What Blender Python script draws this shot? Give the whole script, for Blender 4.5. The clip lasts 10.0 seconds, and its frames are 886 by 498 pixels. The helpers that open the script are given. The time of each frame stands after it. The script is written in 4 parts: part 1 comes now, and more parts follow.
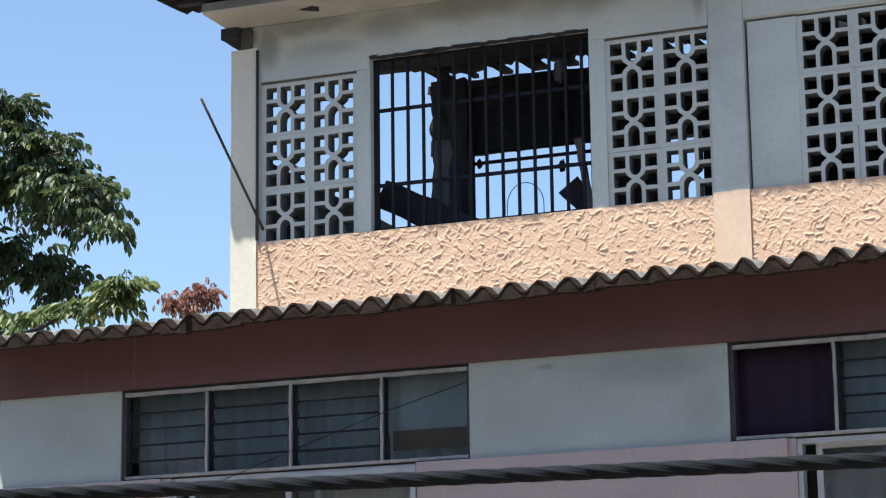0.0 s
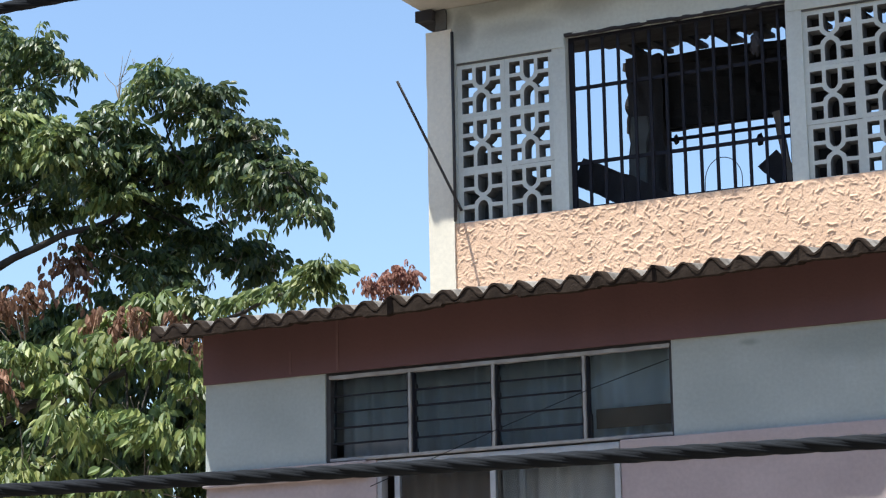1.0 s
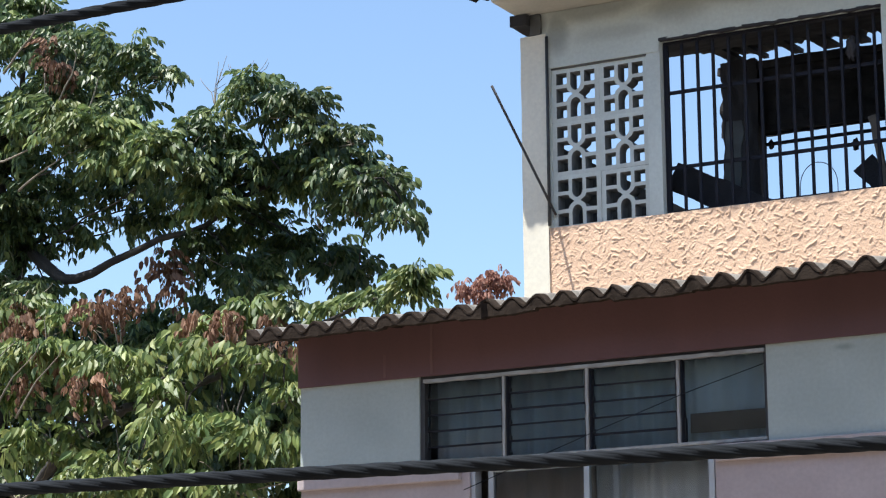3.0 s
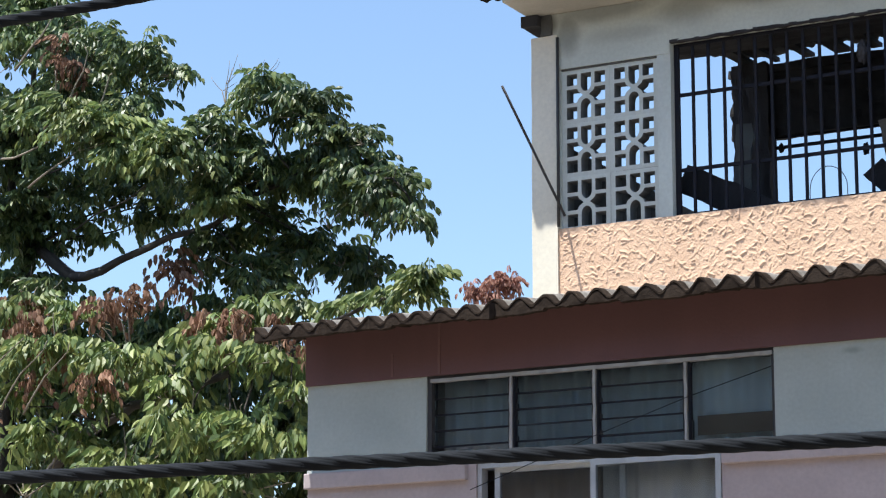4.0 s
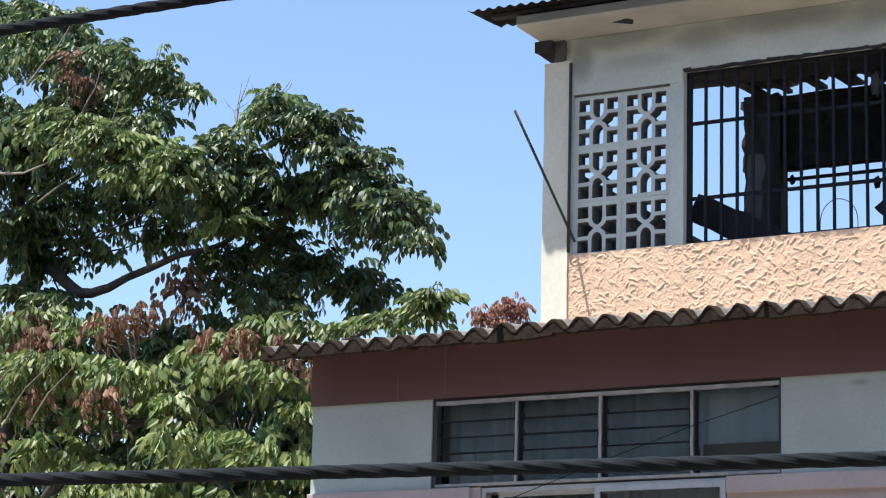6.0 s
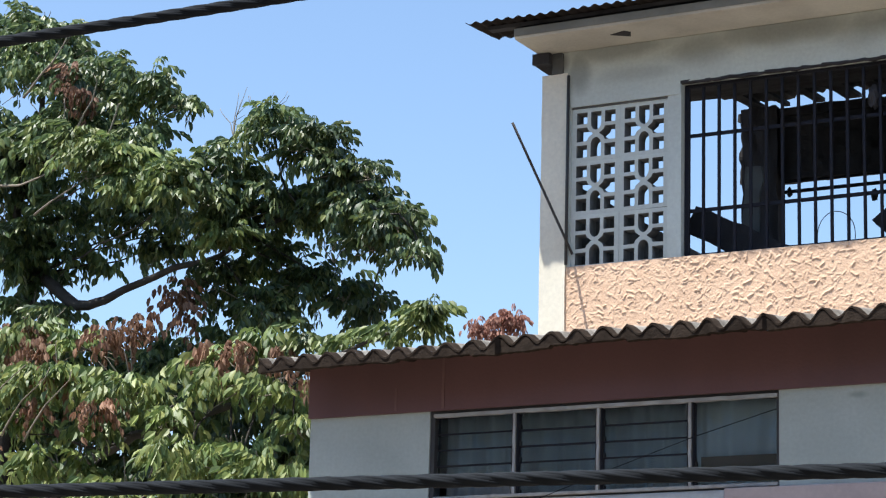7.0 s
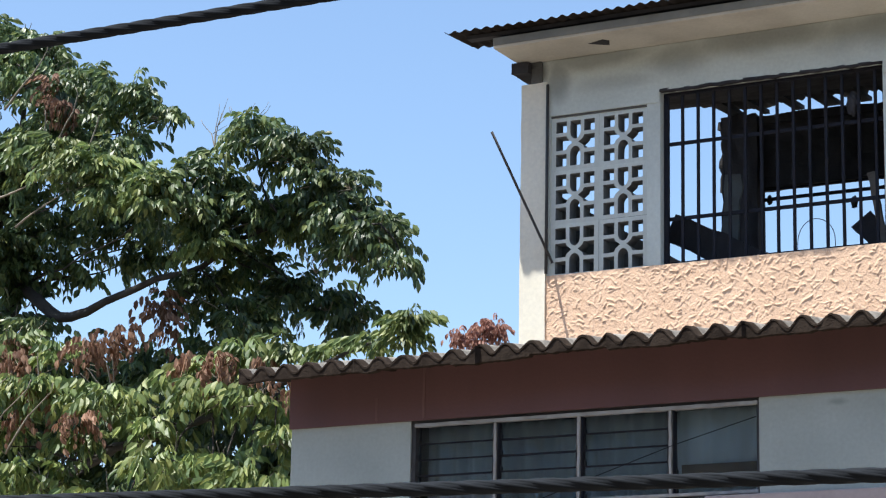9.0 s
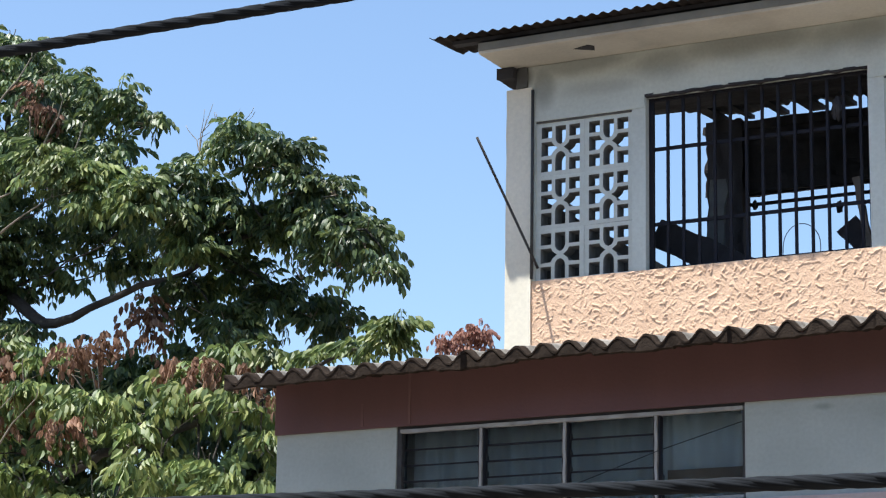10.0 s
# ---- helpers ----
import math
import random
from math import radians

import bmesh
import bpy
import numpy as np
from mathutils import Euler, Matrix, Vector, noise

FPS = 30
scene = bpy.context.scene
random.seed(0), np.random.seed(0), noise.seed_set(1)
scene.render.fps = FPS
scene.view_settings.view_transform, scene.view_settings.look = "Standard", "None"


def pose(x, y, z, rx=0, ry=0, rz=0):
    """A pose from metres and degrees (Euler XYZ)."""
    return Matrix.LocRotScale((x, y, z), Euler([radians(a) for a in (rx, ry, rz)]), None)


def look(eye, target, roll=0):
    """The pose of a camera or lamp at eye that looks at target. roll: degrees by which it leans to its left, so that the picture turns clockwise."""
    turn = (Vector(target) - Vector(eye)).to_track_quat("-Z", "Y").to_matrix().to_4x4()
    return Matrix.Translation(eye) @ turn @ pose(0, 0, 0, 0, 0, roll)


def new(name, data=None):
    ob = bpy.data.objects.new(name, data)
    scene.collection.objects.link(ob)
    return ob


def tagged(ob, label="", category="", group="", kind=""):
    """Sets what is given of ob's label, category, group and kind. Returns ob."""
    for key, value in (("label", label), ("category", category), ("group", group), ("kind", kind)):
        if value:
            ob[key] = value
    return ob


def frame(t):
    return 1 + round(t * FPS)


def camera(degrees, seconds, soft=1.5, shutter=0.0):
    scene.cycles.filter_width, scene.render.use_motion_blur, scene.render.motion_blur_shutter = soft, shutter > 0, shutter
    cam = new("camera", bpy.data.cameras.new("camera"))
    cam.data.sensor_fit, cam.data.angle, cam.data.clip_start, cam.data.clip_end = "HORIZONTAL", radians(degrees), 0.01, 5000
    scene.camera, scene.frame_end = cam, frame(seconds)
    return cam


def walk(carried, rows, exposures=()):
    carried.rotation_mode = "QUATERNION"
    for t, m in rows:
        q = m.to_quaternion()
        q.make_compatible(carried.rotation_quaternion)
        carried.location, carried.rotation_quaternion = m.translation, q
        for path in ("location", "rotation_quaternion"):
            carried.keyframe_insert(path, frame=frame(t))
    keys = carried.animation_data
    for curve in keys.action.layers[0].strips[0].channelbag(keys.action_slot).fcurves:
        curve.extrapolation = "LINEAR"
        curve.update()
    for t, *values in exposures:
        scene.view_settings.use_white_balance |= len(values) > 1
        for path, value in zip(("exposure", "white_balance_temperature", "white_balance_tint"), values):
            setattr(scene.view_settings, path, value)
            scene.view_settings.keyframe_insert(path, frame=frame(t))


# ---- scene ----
cam = camera(20.67, 10.0, soft=1.2)
PATH = [
    (0, (7.208, -12.796, 1.676), (1.783, 0.814, 4.890), -0.76),
    (0.2, (7.200, -12.802, 1.672), (1.478, 0.690, 4.851), -0.88),
    (0.5, (7.189, -12.810, 1.667), (1.135, 0.550, 4.807), -1.05),
    (1, (7.169, -12.796, 1.673), (0.645, 0.348, 4.785), -1.01),
    (1.5, (7.156, -12.819, 1.641), (0.520, 0.244, 4.853), -0.98),
    (2, (7.163, -12.817, 1.645), (0.336, 0.154, 4.827), -0.93),
    (2.5, (7.169, -12.821, 1.653), (0.211, 0.088, 4.807), -0.45),
    (3, (7.177, -12.825, 1.642), (0.149, 0.042, 4.809), -0.43),
    (4.5, (7.180, -12.798, 1.611), (0.090, 0.024, 4.821), 0.49),
    (5, (7.183, -12.783, 1.607), (0.088, 0.030, 4.846), 0.77),
    (5.5, (7.164, -12.798, 1.583), (0.058, -0.006, 4.881), 1.45),
    (7, (7.127, -12.806, 1.575), (0.072, -0.026, 5.023), 1.58),
    (7.5, (7.122, -12.802, 1.573), (0.111, -0.005, 5.049), 1.44),
    (8, (7.146, -12.813, 1.586), (0.126, -0.018, 5.053), 1.42),
    (8.5, (7.162, -12.797, 1.585), (0.152, -0.001, 5.066), 1.34),
    (9, (7.163, -12.790, 1.572), (0.188, 0.017, 5.082), 1.18),
    (9.5, (7.168, -12.790, 1.571), (0.244, 0.041, 5.099), 1.10),
    (10, (7.159, -12.779, 1.576), (0.265, 0.063, 5.120), 1.00),
]
EXPOSURE = 0.85
walk(cam, [(t, look(e, g, r)) for t, e, g, r in PATH], [(0, EXPOSURE - 0.12, 6250, 8), (1.2, EXPOSURE, 6250, 8), (4.5, EXPOSURE + 0.03, 6250, 8), (10, EXPOSURE, 6250, 8)])

# ---- world and sun ----
SUN = Vector((-0.82, -1.0, 3.42)).normalized()
world = bpy.data.worlds.new("sky")
scene.world = world
world.use_nodes = True
wn, wl = world.node_tree.nodes, world.node_tree.links
sky = wn.new("ShaderNodeTexSky")
sky.sky_type = "NISHITA"
sky.sun_disc = False
sky.sun_elevation = math.asin(SUN.z)
sky.sun_rotation = math.atan2(SUN.x, SUN.y)
sky.air_density, sky.dust_density, sky.ozone_density = 1.0, 0.9, 2.0
bg = wn["Background"]
bg.inputs[1].default_value = 0.12
wl.new(sky.outputs[0], bg.inputs[0])
sun_data = bpy.data.lights.new("sun", "SUN")
sun_data.energy, sun_data.angle, sun_data.color = 5.0, radians(0.53), (1.0, 0.95, 0.87)
sun = new("sun", sun_data)
sun.matrix_world = look(SUN * 40, (0, 0, 0))

H0 = 4.0    # height of the louvre window's head over the street
UY = 0.695  # face of the upper storey's wall
RNG = random.Random(7)


# ---- materials ----
def material(name, base, dark=None, rough=0.7, scale=3.0, fine=60.0, bump=0.15, metal=0.0, stain=0.5, island=0.0, spec=0.5, streak=1.0):
    """Two scales of noise between base and dark, fine relief, uneven gloss."""
    m = bpy.data.materials.new(name)
    m.use_nodes = True
    n, l = m.node_tree.nodes, m.node_tree.links
    b = n["Principled BSDF"]
    tc = n.new("ShaderNodeTexCoord")
    mp = n.new("ShaderNodeMapping")
    mp.inputs["Scale"].default_value = (1, 1, streak)
    l.new(tc.outputs["Object"], mp.inputs[0])
    big, small = n.new("ShaderNodeTexNoise"), n.new("ShaderNodeTexNoise")
    big.inputs["Scale"].default_value, big.inputs["Detail"].default_value = scale, 6
    small.inputs["Scale"].default_value, small.inputs["Detail"].default_value = fine, 4
    l.new(mp.outputs[0], big.inputs[0])
    l.new(tc.outputs["Object"], small.inputs[0])
    ramp = n.new("ShaderNodeValToRGB")
    ramp.color_ramp.elements[0].position, ramp.color_ramp.elements[1].position = 0.34, 0.62
    l.new(big.outputs[0], ramp.inputs[0])
    dark = dark or tuple(c * 0.7 for c in base)
    mix = n.new("ShaderNodeMix")
    mix.data_type = "RGBA"
    mix.inputs["A"].default_value, mix.inputs["B"].default_value = (*dark, 1), (*base, 1)
    fac = n.new("ShaderNodeMath")
    fac.operation = "MULTIPLY_ADD"
    fac.inputs[1].default_value, fac.inputs[2].default_value = stain, 1 - stain
    l.new(ramp.outputs[0], fac.inputs[0])
    l.new(fac.outputs[0], mix.inputs["Factor"])
    hsv = n.new("ShaderNodeHueSaturation")
    l.new(mix.outputs["Result"], hsv.inputs["Color"])
    val = n.new("ShaderNodeMapRange")
    val.inputs["To Min"].default_value, val.inputs["To Max"].default_value = 0.86, 1.12
    l.new(small.outputs[0], val.inputs[0])
    if island:
        info = n.new("ShaderNodeNewGeometry")
        mul = n.new("ShaderNodeMath")
        mul.operation = "MULTIPLY"
        rnd = n.new("ShaderNodeMapRange")
        rnd.inputs["To Min"].default_value, rnd.inputs["To Max"].default_value = 1 - island, 1 + island
        l.new(info.outputs["Random Per Island"], rnd.inputs[0])
        l.new(val.outputs[0], mul.inputs[0])
        l.new(rnd.outputs[0], mul.inputs[1])
        l.new(mul.outputs[0], hsv.inputs["Value"])
    else:
        l.new(val.outputs[0], hsv.inputs["Value"])
    l.new(hsv.outputs[0], b.inputs["Base Color"])
    rr = n.new("ShaderNodeMapRange")
    rr.inputs["To Min"].default_value, rr.inputs["To Max"].default_value = max(0.02, rough - 0.12), min(1, rough + 0.12)
    l.new(small.outputs[0], rr.inputs[0])
    l.new(rr.outputs[0], b.inputs["Roughness"])
    b.inputs["Metallic"].default_value = metal
    b.inputs["Specular IOR Level"].default_value = spec
    if bump:
        bp = n.new("ShaderNodeBump")
        bp.inputs["Strength"].default_value, bp.inputs["Distance"].default_value = bump, 0.01
        l.new(small.outputs[0], bp.inputs["Height"])
        l.new(bp.outputs[0], b.inputs["Normal"])
    return m


def leaf_material(name, colours, gloss=0.42, low=0.62, high=1.45):
    """Leaves: a colour for each leaflet, some light let through."""
    m = bpy.data.materials.new(name)
    m.use_nodes = True
    n, l = m.node_tree.nodes, m.node_tree.links
    b, out = n["Principled BSDF"], n["Material Output"]
    geo = n.new("ShaderNodeNewGeometry")
    ramp = n.new("ShaderNodeValToRGB")
    e = ramp.color_ramp.elements
    e[0].position, e[0].color = 0.0, (*colours[0], 1)
    e[1].position, e[1].color = 1.0, (*colours[-1], 1)
    for i, c in enumerate(colours[1:-1]):
        k = e.new((i + 1) / (len(colours) - 1))
        k.color = (*c, 1)
    l.new(geo.outputs["Random Per Island"], ramp.inputs[0])
    tc, nz = n.new("ShaderNodeTexCoord"), n.new("ShaderNodeTexNoise")
    nz.inputs["Scale"].default_value = 1.3
    l.new(tc.outputs["Object"], nz.inputs[0])
    hsv, val = n.new("ShaderNodeHueSaturation"), n.new("ShaderNodeMapRange")
    val.inputs["From Min"].default_value, val.inputs["From Max"].default_value = 0.3, 0.7
    val.inputs["To Min"].default_value, val.inputs["To Max"].default_value = low, high
    l.new(nz.outputs[0], val.inputs[0])
    l.new(val.outputs[0], hsv.inputs["Value"])
    l.new(ramp.outputs[0], hsv.inputs["Color"])
    l.new(hsv.outputs[0], b.inputs["Base Color"])
    b.inputs["Roughness"].default_value = gloss
    tr, mx = n.new("ShaderNodeBsdfTranslucent"), n.new("ShaderNodeMixShader")
    l.new(hsv.outputs[0], tr.inputs[0])
    mx.inputs[0].default_value = 0.35
    l.new(b.outputs[0], mx.inputs[1])
    l.new(tr.outputs[0], mx.inputs[2])
    l.new(mx.outputs[0], out.inputs[0])
    return m


def glass_material(name, tint):
    """Thin window glass: clear along the normal, mirroring at a slant."""
    m = bpy.data.materials.new(name)
    m.use_nodes = True
    n, l = m.node_tree.nodes, m.node_tree.links
    n.remove(n["Principled BSDF"])
    tr, gl, mx, fr = n.new("ShaderNodeBsdfTransparent"), n.new("ShaderNodeBsdfGlossy"), n.new("ShaderNodeMixShader"), n.new("ShaderNodeFresnel")
    tr.inputs[0].default_value = (*tint, 1)
    gl.inputs["Roughness"].default_value = 0.06
    fr.inputs[0].default_value = 1.45
    l.new(fr.outputs[0], mx.inputs[0])
    l.new(tr.outputs[0], mx.inputs[1])
    l.new(gl.outputs[0], mx.inputs[2])
    l.new(mx.outputs[0], n["Material Output"].inputs[0])
    return m


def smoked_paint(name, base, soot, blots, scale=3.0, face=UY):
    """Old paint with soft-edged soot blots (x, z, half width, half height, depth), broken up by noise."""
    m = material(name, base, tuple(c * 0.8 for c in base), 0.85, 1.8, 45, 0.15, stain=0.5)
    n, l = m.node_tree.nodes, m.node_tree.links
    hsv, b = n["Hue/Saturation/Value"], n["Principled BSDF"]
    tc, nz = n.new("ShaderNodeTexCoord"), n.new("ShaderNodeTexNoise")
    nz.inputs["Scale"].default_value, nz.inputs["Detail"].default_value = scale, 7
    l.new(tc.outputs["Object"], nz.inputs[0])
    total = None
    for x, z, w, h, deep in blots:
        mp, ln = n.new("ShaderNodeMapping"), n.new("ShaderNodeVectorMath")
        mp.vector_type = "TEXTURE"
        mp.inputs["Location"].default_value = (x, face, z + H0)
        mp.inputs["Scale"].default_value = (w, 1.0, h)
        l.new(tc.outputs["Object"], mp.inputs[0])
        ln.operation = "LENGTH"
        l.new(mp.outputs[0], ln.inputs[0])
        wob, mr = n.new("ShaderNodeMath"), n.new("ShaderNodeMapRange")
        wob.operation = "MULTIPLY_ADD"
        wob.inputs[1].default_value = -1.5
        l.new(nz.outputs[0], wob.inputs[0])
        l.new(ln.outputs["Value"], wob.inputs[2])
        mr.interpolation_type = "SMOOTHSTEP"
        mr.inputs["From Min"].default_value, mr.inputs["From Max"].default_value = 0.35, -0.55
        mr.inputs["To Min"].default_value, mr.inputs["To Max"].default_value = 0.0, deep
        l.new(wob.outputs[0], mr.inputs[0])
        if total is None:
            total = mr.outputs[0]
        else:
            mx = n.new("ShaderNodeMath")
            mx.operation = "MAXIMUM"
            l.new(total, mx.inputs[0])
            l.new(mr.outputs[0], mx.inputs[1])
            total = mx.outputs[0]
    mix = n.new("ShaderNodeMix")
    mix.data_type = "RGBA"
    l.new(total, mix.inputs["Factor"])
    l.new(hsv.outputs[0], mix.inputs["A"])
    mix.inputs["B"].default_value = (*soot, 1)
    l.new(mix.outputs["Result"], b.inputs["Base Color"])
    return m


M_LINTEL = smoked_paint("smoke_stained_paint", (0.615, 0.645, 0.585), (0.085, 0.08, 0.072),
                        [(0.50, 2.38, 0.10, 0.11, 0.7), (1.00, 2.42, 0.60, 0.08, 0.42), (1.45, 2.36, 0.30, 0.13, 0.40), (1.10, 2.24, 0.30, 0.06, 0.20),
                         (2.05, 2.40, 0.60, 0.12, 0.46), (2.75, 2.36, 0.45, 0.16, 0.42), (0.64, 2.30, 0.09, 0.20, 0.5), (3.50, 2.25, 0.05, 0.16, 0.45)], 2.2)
M_PAINT = material("old_white_paint", (0.655, 0.69, 0.64), (0.40, 0.405, 0.365), 0.8, 1.6, 45, 0.10, stain=0.45)
M_PILLAR = material("cream_white_paint", (0.82, 0.765, 0.635), (0.66, 0.60, 0.48), 0.8, 1.6, 45, 0.06, stain=0.4)
M_PALE = smoked_paint("pale_blue_paint", (0.455, 0.508, 0.485), (0.13, 0.16, 0.14),
                      [(2.72, -0.04, 0.09, 0.03, 0.45), (3.35, -0.08, 0.50, 0.14, 0.30), (2.60, -0.30, 0.25, 0.20, 0.10), (-0.30, -0.30, 0.25, 0.18, 0.10), (3.62, -0.35, 0.15, 0.25, 0.16)], 2.4, 0.0)
M_PEACH = material("peach_stucco", (0.80, 0.55, 0.38), (0.68, 0.45, 0.30), 0.85, 4.0, 90, 0.3, stain=0.5)
M_CREAM = material("cream_peach_paint", (0.80, 0.60, 0.44), (0.70, 0.50, 0.36), 0.8, 3.0, 45, 0.08, stain=0.5)
M_SOFFIT = material("stained_plaster", (0.60, 0.565, 0.49), (0.26, 0.235, 0.195), 0.85, 1.5, 50, 0.2, stain=0.55)
M_SHADED_GRIME = material("stained_shaded_plaster", (0.25, 0.228, 0.18), (0.14, 0.125, 0.10), 0.9, 2.5, 50, 0.25, stain=0.7)
M_FASCIA = material("brown_red_board", (0.150, 0.072, 0.069), (0.106, 0.053, 0.051), 0.7, 2.0, 50, 0.12, stain=0.7, streak=0.3)
M_FILLER = material("faded_filler", (0.185, 0.098, 0.090), (0.14, 0.072, 0.067), 0.8, 6.0, 50, 0.1)
M_MAUVE = material("mauve_paint", (0.49, 0.415, 0.412), (0.39, 0.325, 0.322), 0.75, 2.0, 40, 0.12, stain=0.6)
M_CEMENT = material("weathered_fibre_cement", (0.27, 0.25, 0.225), (0.08, 0.07, 0.06), 0.95, 9.0, 80, 0.5, stain=0.8)
M_RIM = material("dark_cement_edge", (0.042, 0.031, 0.024), (0.017, 0.012, 0.009), 0.95, 12.0, 80, 0.4, stain=0.8, spec=0.1)
M_ZINC = material("rusted_zinc", (0.036, 0.031, 0.029), (0.018, 0.015, 0.013), 0.85, 6.0, 60, 0.2, stain=0.8, spec=0.05)
M_IRON = material("dark_painted_iron", (0.016, 0.018, 0.027), (0.030, 0.022, 0.020), 0.7, 14.0, 120, 0.2, stain=0.35, spec=0.2)
M_CHAR = material("charred_timber", (0.062, 0.060, 0.064), (0.030, 0.028, 0.029), 0.95, 5.0, 60, 0.4, stain=0.8, streak=0.2, spec=0.1)
M_SOOT = material("sooty_concrete", (0.13, 0.13, 0.125), (0.05, 0.05, 0.05), 0.9, 3.0, 50, 0.4, stain=0.8)
M_HOLE_SHADE = material("shaded_hole_concrete", (0.25, 0.255, 0.255), (0.11, 0.11, 0.105), 0.9, 6.0, 50, 0.2, stain=0.7)
M_ALU = material("aluminium", (0.62, 0.64, 0.66), (0.45, 0.46, 0.48), 0.42, 8.0, 90, 0.05, metal=0.6, stain=0.5)
M_FRAME = material("grey_window_frame", (0.050, 0.050, 0.053), (0.026, 0.026, 0.027), 0.6, 9.0, 80, 0.1, stain=0.6)
M_MULL = material("worn_white_mullion", (0.40, 0.40, 0.39), (0.18, 0.16, 0.15), 0.6, 18.0, 90, 0.15, stain=0.5, streak=0.3)
M_CURTAIN = material("grey_curtain", (0.57, 0.59, 0.60), (0.37, 0.38, 0.39), 0.9, 6.0, 150, 0.2, stain=0.6, streak=0.1)
M_DRAPE = material("brown_drape", (0.34, 0.285, 0.245), (0.20, 0.165, 0.14), 0.9, 6.0, 150, 0.2, stain=0.7, streak=0.1)
M_VOILE = material("pale_voile", (0.80, 0.79, 0.78), (0.60, 0.59, 0.59), 0.9, 6.0, 150, 0.2, stain=0.6, streak=0.1)
M_PURPLE = material("purple_curtain", (0.026, 0.011, 0.034), (0.013, 0.006, 0.018), 0.9, 6.0, 150, 0.2, stain=0.6, streak=0.1)
M_TAN = material("tan_cloth", (0.25, 0.165, 0.12), (0.13, 0.09, 0.07), 0.9, 6.0, 150, 0.2, stain=0.6)
M_ASH = material("ash_grey_board", (0.15, 0.165, 0.165), (0.07, 0.075, 0.075), 0.9, 6.0, 70, 0.3, stain=0.7, streak=0.3)
M_ROOM = material("dim_room_paint", (0.25, 0.24, 0.23), (0.18, 0.17, 0.16), 0.9, 2.0, 40, 0.1)
M_WOOD = material("greyed_plank", (0.22, 0.19, 0.155), (0.10, 0.085, 0.07), 0.85, 5.0, 80, 0.3, stain=0.7, streak=0.15)
M_RUBBER = material("black_cable", (0.020, 0.023, 0.028), (0.014, 0.016, 0.019), 0.85, 12.0, 120, 0.1, stain=0.6, spec=0.06)
M_ROD = material("rusty_rod", (0.055, 0.052, 0.056), (0.035, 0.03, 0.03), 0.7, 12.0, 120, 0.2, stain=0.7)
M_BARK = material("grey_bark", (0.055, 0.047, 0.04), (0.024, 0.02, 0.017), 0.95, 7.0, 60, 0.8, stain=0.8, streak=0.4)
M_TWIG = material("dry_twig", (0.30, 0.26, 0.20), (0.15, 0.12, 0.09), 0.9, 7.0, 60, 0.3, stain=0.7)
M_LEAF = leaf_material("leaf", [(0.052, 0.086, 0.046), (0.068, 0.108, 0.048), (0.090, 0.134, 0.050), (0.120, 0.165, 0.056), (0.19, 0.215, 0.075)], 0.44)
# lighter, yellower leaf colours than the rest of the crown
M_PALE_LEAF = leaf_material("pale_leaf", [(0.072, 0.118, 0.042), (0.108, 0.160, 0.052), (0.155, 0.210, 0.066), (0.215, 0.270, 0.084), (0.30, 0.325, 0.11)], 0.50)
M_DEAD = leaf_material("dead_leaf", [(0.17, 0.080, 0.048), (0.26, 0.14, 0.085), (0.38, 0.23, 0.15)], 0.75, 0.7, 1.3)
M_RED = leaf_material("rusty_leaf", [(0.21, 0.090, 0.068), (0.31, 0.150, 0.112), (0.42, 0.24, 0.18)], 0.7, 0.8, 1.25)
M_GLASS = glass_material("louvre_glass", (0.80, 0.87, 0.90))
M_PANE = glass_material("pane_glass", (0.88, 0.90, 0.91))
M_FAR = material("grey_plaster", (0.40, 0.35, 0.28), (0.28, 0.24, 0.20), 0.9, 0.8, 30, 0.2)
M_GROUND = material("dusty_asphalt", (0.20, 0.17, 0.135), (0.13, 0.11, 0.09), 0.95, 0.6, 30, 0.3, stain=0.6)


# ---- mesh helpers ----
def part(name, bm, mat, parent=None, label=""):
    me = bpy.data.meshes.new(name)
    bm.to_mesh(me)
    bm.free()
    me.materials.append(mat)
    ob = new(name, me)
    ob.parent = parent
    if label:
        ob["label"] = label
    return ob


def raw(name, verts, faces, mat, parent=None, smooth=False, label=""):
    me = bpy.data.meshes.new(name)
    me.from_pydata(verts, [], faces)
    me.materials.append(mat)
    if smooth:
        me.polygons.foreach_set("use_smooth", [True] * len(me.polygons))
    ob = new(name, me)
    ob.parent = parent
    if label:
        ob["label"] = label
    return ob


def empty(name, x, y, z, **tags):
    ob = new(name)
    ob.matrix_world = pose(x, y, z)
    ob.empty_display_size = 0.1
    return tagged(ob, **tags)


def add_box(bm, x0, x1, y0, y1, z0, z1, bevel=0.0, turn=None):
    """A box in the house's own heights; turn: a matrix about its centre."""
    g = bmesh.ops.create_cube(bm, size=1)["verts"]
    c = Vector(((x0 + x1) / 2, (y0 + y1) / 2, (z0 + z1) / 2 + H0))
    m = Matrix.Translation(c) @ (turn or Matrix()) @ Matrix.Diagonal((x1 - x0, y1 - y0, z1 - z0, 1))
    bmesh.ops.transform(bm, matrix=m, verts=g)
    if bevel:
        e = {e for v in g for e in v.link_edges}
        bmesh.ops.bevel(bm, geom=list(e), offset=bevel, segments=2, affect="EDGES", profile=0.6)


def box(name, x0, x1, y0, y1, z0, z1, mat, parent=None, bevel=0.004, label="", turn=None):
    bm = bmesh.new()
    add_box(bm, x0, x1, y0, y1, z0, z1, bevel, turn)
    return part(name, bm, mat, parent, label)


